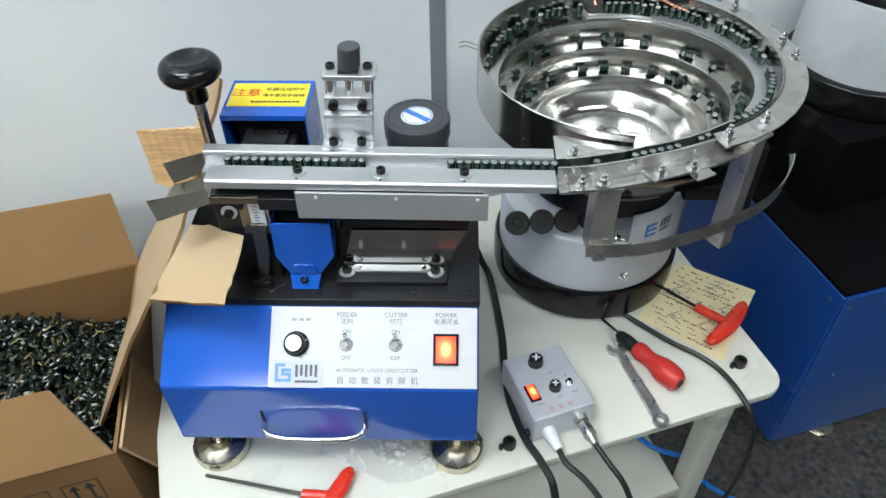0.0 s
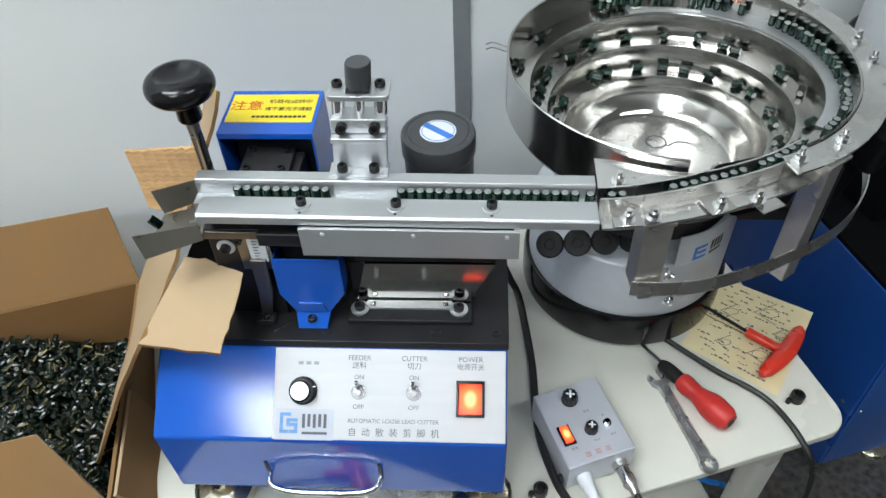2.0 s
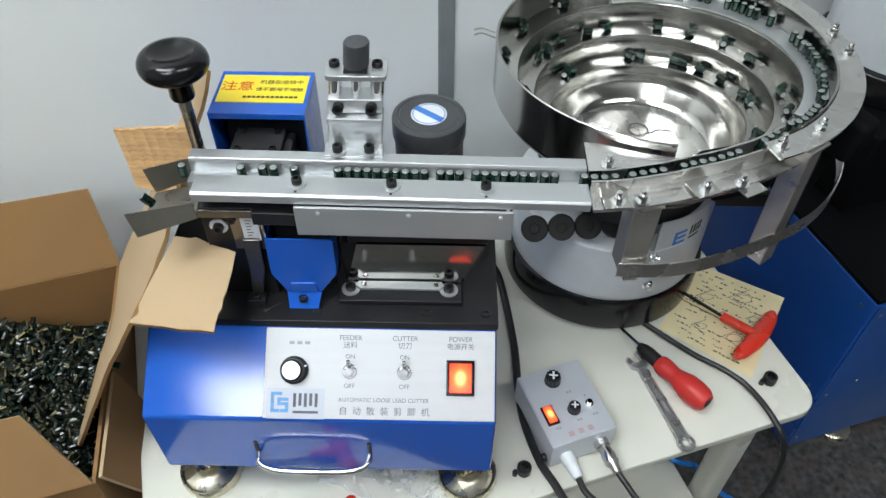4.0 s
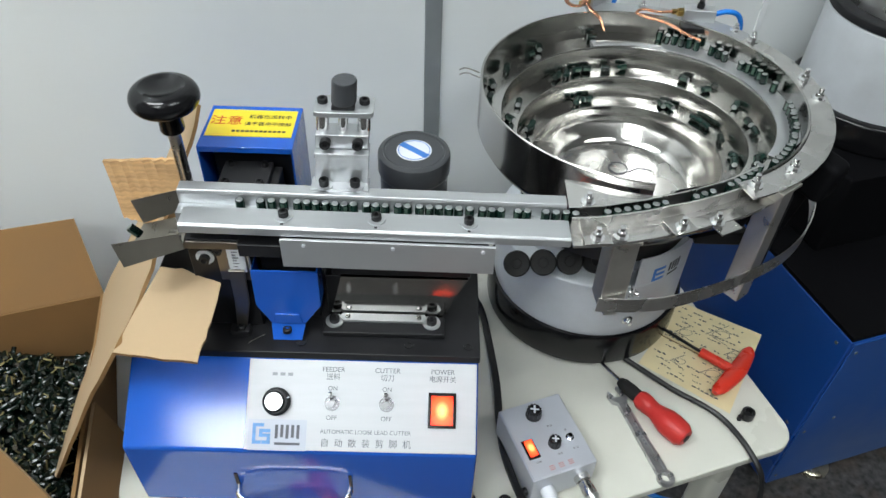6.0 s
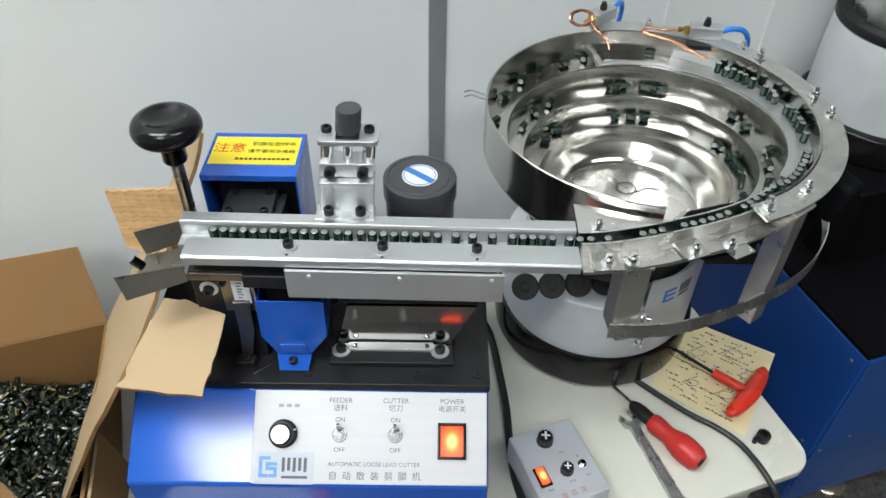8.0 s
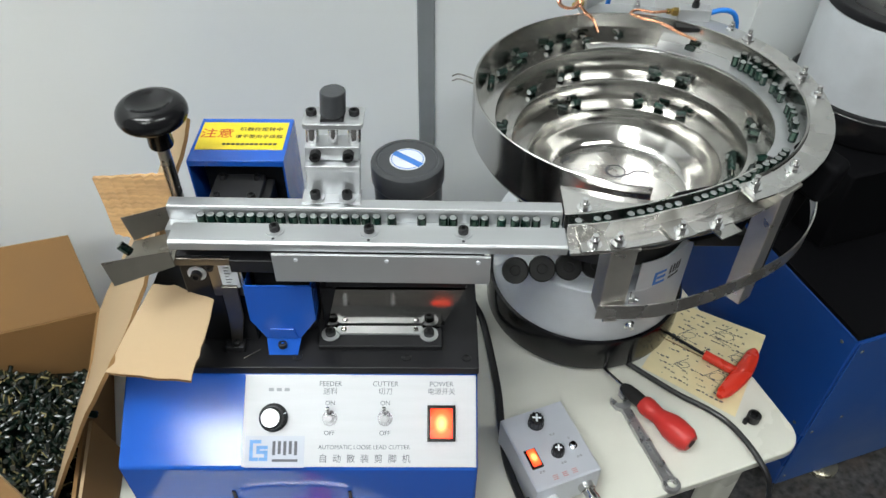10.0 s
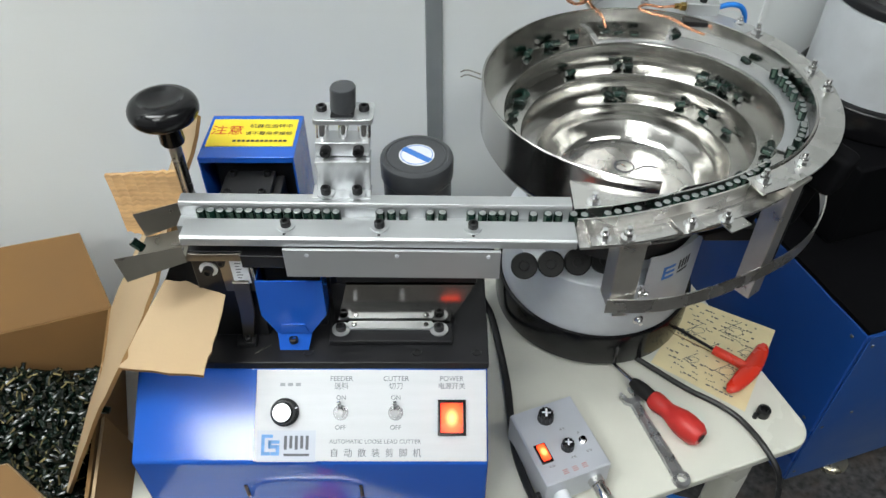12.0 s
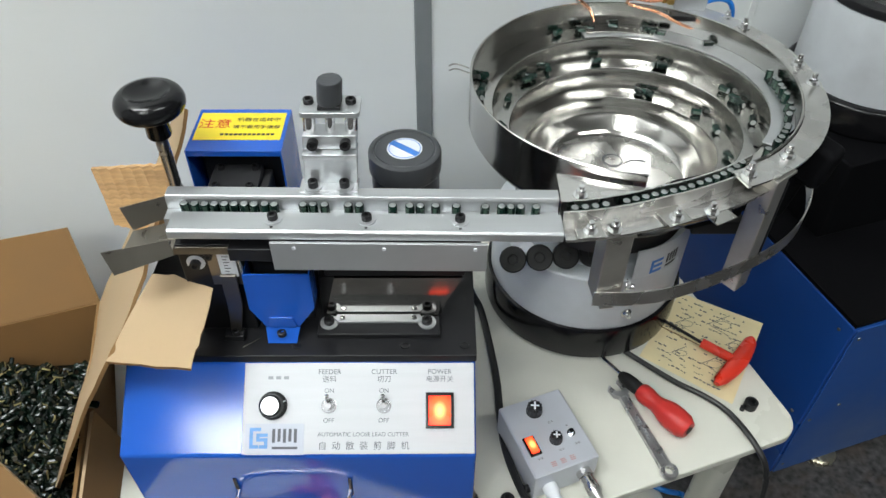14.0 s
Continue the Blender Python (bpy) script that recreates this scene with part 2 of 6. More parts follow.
def lathe(bm, prof, m=None, seg=32, mi=0, close=False):
    """Turns the profile (r, z) round z; radii of 0 make a pole."""
    m = m or Matrix()
    rings = []
    for r, z in prof:
        if r <= 1e-6:
            rings.append([bm.verts.new(m @ Vector((0, 0, z)))])
        else:
            rings.append([bm.verts.new(m @ Vector((r * math.cos(2 * math.pi * i / seg), r * math.sin(2 * math.pi * i / seg), z))) for i in range(seg)])
    pairs = list(zip(rings, rings[1:])) + ([(rings[-1], rings[0])] if close else [])
    for a, b in pairs:
        for i in range(seg):
            j = (i + 1) % seg
            vs = [a[i % len(a)], a[j % len(a)], b[j % len(b)], b[i % len(b)]]
            u = []
            for v in vs:
                if v not in u:
                    u.append(v)
            if len(u) > 2:
                try:
                    bm.faces.new(u).material_index = mi
                except ValueError:
                    pass
    return bm


def cyl(bm, x, y, z0, z1, r, seg=24, bevel=0.0, mi=0, m=None):
    b = min(bevel, r * 0.5)
    prof = [(0, z0), (r - b, z0), (r, z0 + b), (r, z1 - b), (r - b, z1), (0, z1)] if b else [(0, z0), (r, z0), (r, z1), (0, z1)]
    return lathe(bm, prof, (m or Matrix()) @ Matrix.Translation((x, y, 0)), seg, mi)


def prism(bm, poly, axis, a, b, mi=0, bevel=0.0):
    """Extrudes a polygon along an axis from a to b; the polygon's two numbers are the two other axes in order."""
    def at(p, d):
        return {"x": (d, p[0], p[1]), "y": (p[0], d, p[1]), "z": (p[0], p[1], d)}[axis]
    lo = [bm.verts.new(at(p, a)) for p in poly]
    hi = [bm.verts.new(at(p, b)) for p in poly]
    fs = [bm.faces.new(lo), bm.faces.new(hi[::-1])]
    for i in range(len(poly)):
        j = (i + 1) % len(poly)
        fs.append(bm.faces.new((lo[i], hi[i], hi[j], lo[j])))
    for f in fs:
        f.material_index = mi
    if bevel:
        bmesh.ops.recalc_face_normals(bm, faces=fs)
        bmesh.ops.bevel(bm, geom=list({e for f in fs for e in f.edges}), offset=bevel, segments=2, affect="EDGES", profile=0.5, material=-1)
    return bm


def smooth_path(pts, n=8):
    """A Catmull-Rom line through the points."""
    P = [Vector(p) for p in pts]
    P = [P[0] * 2 - P[1]] + P + [P[-1] * 2 - P[-2]]
    out = []
    for i in range(1, len(P) - 2):
        for k in range(n):
            t = k / n
            a, b, c, d = P[i - 1:i + 3]
            out.append(0.5 * ((2 * b) + (c - a) * t + (2 * a - 5 * b + 4 * c - d) * t * t + (3 * b - a - 3 * c + d) * t ** 3))
    return out + [P[-2]]


def sweep(bm, pts, r, seg=10, mi=0, flat=None):
    """A tube along the points, or with flat=(half width, half thickness) a strap with its width along z."""
    rings = []
    n = len(pts)
    for i, p in enumerate(pts):
        d = (pts[min(i + 1, n - 1)] - pts[max(i - 1, 0)]).normalized()
        up = Vector((0, 0, 1)) if abs(d.z) < 0.95 else Vector((1, 0, 0))
        s = d.cross(up).normalized()
        u = s.cross(d)
        if flat:
            w, h = flat
            rings.append([bm.verts.new(p + u * a + s * b) for a, b in ((w, h), (w, -h), (-w, -h), (-w, h))])
        else:
            rings.append([bm.verts.new(p + (s * math.cos(2 * math.pi * k / seg) + u * math.sin(2 * math.pi * k / seg)) * r) for k in range(seg)])
    k = len(rings[0])
    for a, b in zip(rings, rings[1:]):
        for i in range(k):
            bm.faces.new((a[i], a[(i + 1) % k], b[(i + 1) % k], b[i])).material_index = mi
    for e in (rings[0], rings[-1][::-1]):
        bm.faces.new(e).material_index = mi
    return bm


def sheet(bm, pts, thick, mi=0):
    """A thin plate with the given corner points, thickened along its normal."""
    P = [Vector(p) for p in pts]
    nrm = (P[1] - P[0]).cross(P[2] - P[0]).normalized() * thick
    a = [bm.verts.new(p) for p in P]
    b = [bm.verts.new(p + nrm) for p in P]
    bm.faces.new(a).material_index = mi
    bm.faces.new(b[::-1]).material_index = mi
    for i in range(len(P)):
        j = (i + 1) % len(P)
        bm.faces.new((a[i], b[i], b[j], a[j])).material_index = mi
    return bm


def socket_bolt(name, parent, x, y, z, r=0.0045, h=0.006, material=None, washer=True, m=None):
    """A cap screw with a hexagon socket, head up."""
    mm = (m or Matrix()) @ Matrix.Translation((x, y, z))
    bm = B()
    if washer:
        lathe(bm, [(0, 0), (r * 1.75, 0), (r * 1.75, 0.0012), (0, 0.0012)], mm, 20, 1)
    z0 = 0.0012 if washer else 0.0
    lathe(bm, [(r, z0), (r, z0 + h - 0.0006), (r - 0.0006, z0 + h), (r * 0.58, z0 + h)], mm, 20, 0)
    lathe(bm, [(r * 0.58, z0 + h), (r * 0.55, z0 + h * 0.45), (0, z0 + h * 0.45)], mm, 6, 0)
    return part(name, bm, [material or M_BOLT, M_ALU], parent)


def hex_bolt(name, parent, x, y, z, r=0.0055, h=0.005, m=None, stud=0.004):
    mm = (m or Matrix()) @ Matrix.Translation((x, y, z))
    bm = B()
    lathe(bm, [(0, 0), (r * 1.5, 0), (r * 1.5, 0.001), (0, 0.001)], mm, 20)
    lathe(bm, [(r, 0.001), (r, h), (r * 0.85, h + 0.0008), (0, h + 0.0008)], mm, 6)
    lathe(bm, [(r * 0.55, h), (r * 0.55, h + stud), (0, h + stud)], mm, 12)
    return part(name, bm, M_CHROME, parent)


def lettering(name, text, size, m, material, parent, align="CENTER"):
    """Flat printed writing; m is its pose in the world."""
    cu = bpy.data.curves.new(name, "FONT")
    cu.body, cu.size, cu.align_x, cu.align_y, cu.extrude = text, size, align, "CENTER", 0.00008
    cu.materials.append(material)
    ob = new(name, cu)
    ob.parent = parent
    ob.matrix_basis = WORLD[parent].inverted() @ m
    return ob


# ---- room ----
FZ = 0.29                                   # floor
ROOM = pose(-0.01, 1.05, 0, 0, 0, YAW)      # x along the wall, y into it


def room():
    x0, x1, y0 = -2.4, 2.8, -4.2

    def slab(name, material, label, category, *b, bevel=0.0):
        bm = B()
        box(bm, *b, bevel)
        bm.transform(ROOM)
        return tagged(part(name, bm, material), label, category, kind="structure")
    slab("floor", M_FLOOR, "dark speckled terrazzo floor, worn matt", "floor", x0, x1, y0, 0.0, FZ - 0.1, FZ)
    slab("wall_north", M_WALL, "white enamelled sandwich-panel wall behind the machine", "wall", x0 - 0.1, x1 + 0.1, 0.0, 0.08, FZ - 0.1, 2.9)
    # unseen walls and ceiling added to close the room and feed the reflections
    slab("unseen_wall_south", M_UNSEEN_WALL, "unseen plain grey wall, closing the room", "wall", x0 - 0.1, x1 + 0.1, y0 - 0.1, y0, FZ - 0.1, 2.9)
    slab("unseen_wall_west", M_UNSEEN_WALL, "unseen plain grey wall, closing the room", "wall", x0 - 0.1, x0, y0, 0.0, FZ - 0.1, 2.9)
    slab("unseen_wall_east", M_UNSEEN_WALL, "unseen plain grey wall, closing the room", "wall", x1, x1 + 0.1, y0, 0.0, FZ - 0.1, 2.9)
    slab("ceiling", M_CEIL, "unseen plain white ceiling, closing the room", "ceiling", x0 - 0.1, x1 + 0.1, y0 - 0.1, 0.08, 2.9, 3.0)
    slab("trim", M_STRIP, "grey vertical joint strip on the wall", "trim", -0.004, 0.0185, -0.004, -0.0005, FZ, 2.9, bevel=0.001)
    for x in (0.34, 0.52, 0.70):
        slab("panel_joint", M_WALL, "shallow raised joint of the white wall panels", "trim", x, x + 0.012, -0.003, -0.0005, FZ, 2.9, bevel=0.001)


room()


def ceiling_light(x, y, lx, ly, turn=0.0):
    t = thing("ceiling_light", pose(x, y, 2.9, 0, 0, turn), "unseen long white ceiling light, lit", "ceiling light", "ceiling lights")
    bm = B()
    box(bm, -lx / 2 - 0.02, lx / 2 + 0.02, -ly / 2 - 0.02, ly / 2 + 0.02, -0.05, -0.001, 0.004)
    part("frame", bm, M_WIN, t, local=True)
    bm = B()
    box(bm, -lx / 2, lx / 2, -ly / 2, ly / 2, -0.058, -0.0505, 0.002)
    part("diffuser", bm, M_LAMP, t, local=True)


# first one set by its reflection; other two added unseen to brighten the wall
for lx, ly, ll, lw, turn in ((-0.58, -1.20, 0.92, 0.50, 8.0), (-0.80, 0.10, 1.2, 0.50, -14.0), (1.05, -0.25, 1.2, 0.25, 19.0)):
    ceiling_light(lx, ly, ll, lw, turn)


# ---- table ----
def uv(u, v, z=0.0):
    """A place on the table from its front right corner: u to the left, v to the back."""
    c, s = math.cos(radians(YAW)), math.sin(radians(YAW))
    return Vector((0.437 - u * c - v * s, 0.640 - u * s + v * c, z))


def rounded(x0, x1, y0, y1, r, n=6):
    out = []
    for cx, cy, a in ((x1 - r, y0 + r, -90), (x1 - r, y1 - r, 0), (x0 + r, y1 - r, 90), (x0 + r, y0 + r, 180)):
        out += [(cx + r * math.cos(radians(a + 90 * k / n)), cy + r * math.sin(radians(a + 90 * k / n))) for k in range(n + 1)]
    return out


def table():
    o = uv(0, 0)
    t = thing("work_table", pose(o.x, o.y, 0, 0, 0, YAW), "cream enamelled steel trolley table with a lower shelf", "table")
    bm = B()
    prism(bm, rounded(-0.745, 0.0, -0.001, 0.46, 0.03), "z", TZ - 0.012, TZ, bevel=0.002)
    part("tabletop", bm, M_TABLE, t, local=True)
    for x in (-0.70, -0.05):
        for y in (0.045, 0.41):
            bm = B()
            box(bm, x - 0.0175, x + 0.0175, y - 0.0175, y + 0.0175, FZ, TZ - 0.0123, 0.011, 4)
            part("leg", bm, M_TABLE, t, local=True)
    bm = B()
    box(bm, -0.678, -0.072, 0.03, 0.43, 0.42, 0.44, 0.003)
    part("shelf", bm, M_TABLE, t, local=True)
    bm = B()
    box(bm, -0.675, -0.075, 0.025, 0.045, TZ - 0.045, TZ - 0.0125, 0.003)
    part("apron", bm, M_TABLE, t, local=True)
    return t


table()


# ---- lead cutting machine ----
X0, X1 = -0.267, 0.050
TILT_Z = 0.0045 / 0.324       # the rail falls a little towards the bowl
SLOPE = math.degrees(math.atan2(0.049, 0.068))


def on_slope(x, s, lift=0.0):
    """A pose on the sloping front panel: s runs from its lower edge (0) to its upper one (1), y of the pose up the slope."""
    return pose(x, 0.520 + 0.068 * s, 0.851 + 0.049 * s, SLOPE, 0, 0) @ Matrix.Translation((0, 0, lift))


def fall(bm):
    for v in bm.verts:
        v.co.z -= TILT_Z * (v.co.x + 0.208)
    return bm


def lead_cutter():
    t = thing("lead_cutting_machine", pose((X0 + X1) / 2, 0.66, TZ), "blue bench lead cutting machine with aluminium feed rail", "machine")
    bm = B()
    prism(bm, [(0.522, 0.757), (0.520, 0.851), (0.588, 0.900), (0.800, 0.900), (0.800, 0.757)], "x", X0, X1, bevel=0.003)
    body = part("body", bm, M_BLUE, t, "glossy blue sheet-steel body with sloping front")
    bm = B()
    box(bm, X0 - 0.001, X1 + 0.001, 0.586, 0.802, 0.9005, 0.9095, 0.0012)
    top = part("top_plate", bm, M_BLACK, t, "black anodised top plate")
    # feet
    for fx in (X0 + 0.026, X1 - 0.022):
        for fy in (0.545, 0.765):
            bm = B()
            lathe(bm, [(0, TZ), (0.0300, TZ), (0.0312, TZ + 0.003), (0.0312, TZ + 0.0135), (0.0302, TZ + 0.0150), (0.0288, TZ + 0.0142), (0.0270, TZ + 0.0105), (0.0150, TZ + 0.0115), (0.0105, TZ + 0.0170), (0.0105, TZ + 0.0240), (0, TZ + 0.0240)], Matrix.Translation((fx, fy, 0)), 32)
            foot = part("foot", bm, M_BRASS, t, "round zinc-plated levelling foot")
            bm = B()
            cyl(bm, fx, fy, TZ + 0.0242, 0.757, 0.006, 16)
            lathe(bm, [(0.0115, 0.744), (0.0115, 0.752), (0, 0.752)], Matrix.Translation((fx, fy, 0)), 6)
            part("stem", bm, M_BRASS, foot)
    # drawer handle
    bm = B()
    hz, pts = 0.792, []
    for k in range(17):
        a = math.pi * k / 16
        c, s = -math.cos(a), math.sin(a)
        pts.append(Vector((-0.119 + 0.052 * math.copysign(abs(c) ** 0.6, c), 0.5195 - 0.017 * s ** 0.5, hz - 0.003 * s)))
    sweep(bm, pts, 0.0029, 10)
    part("handle", bm, M_CHROME, t, "bent chrome pull handle")
    # thin black strips on the body at the handle's two ends
    for hx in (-0.172, -0.066):
        bm = B()
        box(bm, hx - 0.0014, hx + 0.0014, 0.5195, 0.5215, 0.782, 0.812)
        part("handle_strip", bm, M_BLACK, t)
    # front panel
    bm = B()
    h = math.hypot(0.068, 0.049)
    box(bm, -0.158, 0.0485, 0.002, h - 0.002, 0.0008, 0.0022, 0.0006, m=pose(0, 0.520, 0.851, SLOPE))
    panel = part("front_panel", bm, M_BRUSHED, t, "brushed aluminium control panel with printed writing")
    L = 0.0024
    for txt, x, s, size in (("FEEDER", -0.0815, 0.88, 0.0062), ("ON", -0.0815, 0.68, 0.0056), ("OFF", -0.0815, 0.37, 0.0056),
                            ("CUTTER", -0.0325, 0.88, 0.0062), ("ON", -0.0325, 0.68, 0.0056), ("OFF", -0.0325, 0.37, 0.0056),
                            ("POWER", 0.0175, 0.88, 0.0062), ("AUTOMATIC LOOSE LEAD CUTTER", -0.0505, 0.225, 0.0051),
                            ("\u9001\u6599", -0.0815, 0.80, 0.0064), ("\u5207\u5200", -0.0325, 0.80, 0.0064), ("\u7535\u6e90\u5f00\u5173", 0.0175, 0.80, 0.0062)):
        lettering("printed_word", txt, size, on_slope(x, s, L), M_INK_GREY, panel)
    for k, ch in enumerate("\u81ea\u52a8\u6563\u88c5\u526a\u811a\u673a"):
        lettering("printed_word", ch, 0.0078, on_slope(-0.0865 + 0.0122 * k, 0.105, L), M_INK_GREY, panel)
    for k in range(3):
        bm = B()
        box(bm, -0.1365 + 0.007 * k, -0.132 + 0.007 * k, -0.0014, 0.0014, L, L + 0.0002, m=pose(0, 0.520 + 0.068 * 0.82, 0.851 + 0.049 * 0.82, SLOPE))
        part("printed_bar", bm, M_INK_PALE, panel)
    # maker's mark as plain shapes on a white label
    lm = on_slope(-0.129, 0.18, L)
    bm = B()
    box(bm, -0.026, 0.026, -0.0135, 0.0135, 0, 0.0004, m=lm)
    label = part("maker_label", bm, M_LABEL_SILVER, panel, "white label with a blue mark and black bars")
    for a in ((-0.022, -0.012, 0.007, 0.010), (-0.022, -0.019, -0.008, 0.010), (-0.022, -0.014, -0.008, -0.005), (-0.016, -0.006, 0.002, 0.005), (-0.016, -0.013, -0.002, 0.005), (-0.016, -0.006, -0.002, 0.001), (-0.009, -0.006, -0.008, 0.001), (-0.0135, -0.006, -0.008, -0.005)):
        bm = B()
        box(bm, a[0], a[1], a[2], a[3], 0.0005, 0.0008, m=lm)
        part("mark_stroke", bm, M_MARK, label)
    for b in [(-0.002 + 0.0048 * k, 0.0006 + 0.0048 * k, -0.003 + 0.001 * (k % 2), 0.009) for k in range(5)] + [(-0.002, 0.0205, -0.0086, -0.0064)]:
        bm = B()
        box(bm, *b, 0.0005, 0.0008, m=lm)
        part("name_bar", bm, M_INK_GREY, label)
    # speed knob
    km = on_slope(-0.131, 0.53, 0.0022)
    bm = B()
    prof = [(0.0, 0.0), (0.0125, 0.0), (0.0125, 0.004), (0.0105, 0.006), (0.0098, 0.014), (0.0085, 0.0152), (0.0, 0.0152)]
    lathe(bm, prof, km, 28)
    kn = part("speed_knob", bm, M_BLACK_GLOSS, panel, "black knob with a bright aluminium cap")
    bm = B()
    lathe(bm, [(0.0, 0.0153), (0.0080, 0.0153), (0.0080, 0.0158), (0.0, 0.0158)], km, 28)
    part("knob_cap", bm, M_ALU, kn)
    bm = B()
    box(bm, 0.0085, 0.0122, -0.0006, 0.0006, 0.004, 0.0063, m=km @ pose(0, 0, 0, 0, 0, 20))
    part("pointer", bm, M_LABEL, kn)
    # toggles
    for x in (-0.0815, -0.0325):
        tm = on_slope(x, 0.525, 0.0022)
        bm = B()
        lathe(bm, [(0.0, 0.0), (0.0068, 0.0), (0.0068, 0.0008), (0.0055, 0.0008)], tm, 24)
        lathe(bm, [(0.0052, 0.0008), (0.0052, 0.0035), (0.0034, 0.0035)], tm, 6)
        lathe(bm, [(0.0034, 0.0035), (0.0032, 0.007), (0.0, 0.007)], tm, 16)
        tg = part("toggle_switch", bm, M_NUT, panel, "chrome toggle switch")
        bm = B()
        lathe(bm, [(0.0, 0.006), (0.0014, 0.007), (0.0022, 0.017), (0.0018, 0.0185), (0.0, 0.0188)], tm @ pose(0, 0, 0, -28, 0, 0), 14)
        part("lever", bm, M_CHROME, tg)
    # rocker
    rm = on_slope(0.0175, 0.475, 0.0022)
    bm = B()
    for a in ((-0.0125, 0.0125, 0.0128, 0.0157), (-0.0125, 0.0125, -0.0157, -0.0128), (-0.0125, -0.0098, -0.0128, 0.0128), (0.0098, 0.0125, -0.0128, 0.0128)):
        box(bm, *a, 0, 0.003, 0.0004, m=rm)
    rk = part("power_switch", bm, M_BLACK_GLOSS, panel, "lit red power rocker switch in a black bezel")
    bm = B()
    prism(bm, [(-0.0126, 0.0008), (-0.0126, 0.0085), (0.0, 0.0058), (0.0126, 0.0080), (0.0126, 0.0008)], "x", -0.0096, 0.0096)
    bm.transform(rm)
    part("rocker", bm, M_GLOW_RED, rk, "glowing red lens")
    # screws in the top plate
    for x, y in ((-0.112, 0.598), (-0.014, 0.598), (0.040, 0.598), (-0.245, 0.598)):
        bm = B()
        lathe(bm, [(0.0045, 0.9097), (0.0042, 0.9106), (0.0024, 0.9106), (0.0022, 0.9099), (0, 0.9099)], Matrix.Translation((x, y, 0)), 18)
        part("screw", bm, M_BOLT, top)
    return t


CUTTER = lead_cutter()


def feed_rail():
    bm = B()
    prism(bm, [(0.641, 1.030), (0.641, 1.047), (0.6425, 1.050), (0.654, 1.050), (0.654, 1.030)], "x", -0.208, 0.1165, bevel=0.0007)
    rail = part("feed_rail", fall(bm), M_ALU, CUTTER, "milled aluminium feed rail")
    bm = B()
    prism(bm, [(0.604, 1.0365), (0.604, 1.0435), (0.606, 1.0455), (0.6275, 1.0455), (0.6275, 1.0300), (0.612, 1.0300), (0.612, 1.0365)], "x", -0.1985, 0.1165, bevel=0.0007)
    part("front_bar", fall(bm), M_ALU, rail)
    bm = B()
    box(bm, -0.208, 0.1165, 0.6277, 0.6408, 1.024, 1.0364)
    part("slot_floor", fall(bm), M_ALU, rail)
    bm = B()
    box(bm, -0.118, 0.056, 0.6005, 0.6035, 1.006, 1.036, 0.0006)
    skirt = part("skirt_plate", fall(bm), M_SKIRT, CUTTER, "grey aluminium skirt plate with small holes")
    for x in (-0.099, -0.027, 0.046):
        bm = B()
        lathe(bm, [(0, 0), (0.0017, 0), (0.0017, 0.0008), (0, 0.0008)], pose(x, 0.6004, 1.031 - TILT_Z * (x + 0.208), 90), 14)
        part("hole", bm, M_LABEL, skirt)
    for x in (-0.116, -0.041, 0.034):
        z = 1.0456 - TILT_Z * (x + 0.208)
        socket_bolt("cap_screw", rail, x, 0.6185, z, 0.0042, 0.005)
        bm = B()
        box(bm, x - 0.0011, x + 0.0011, 0.6080, 0.6100, z, z + 0.0003)
        part("slot", bm, M_BOLT, rail)
    # lower rail body that ties the bars together
    bm = B()
    box(bm, -0.155, 0.052, 0.606, 0.650, 1.010, 1.0235, 0.001)
    part("rail_beam", fall(bm), M_BLACK, CUTTER)


feed_rail()


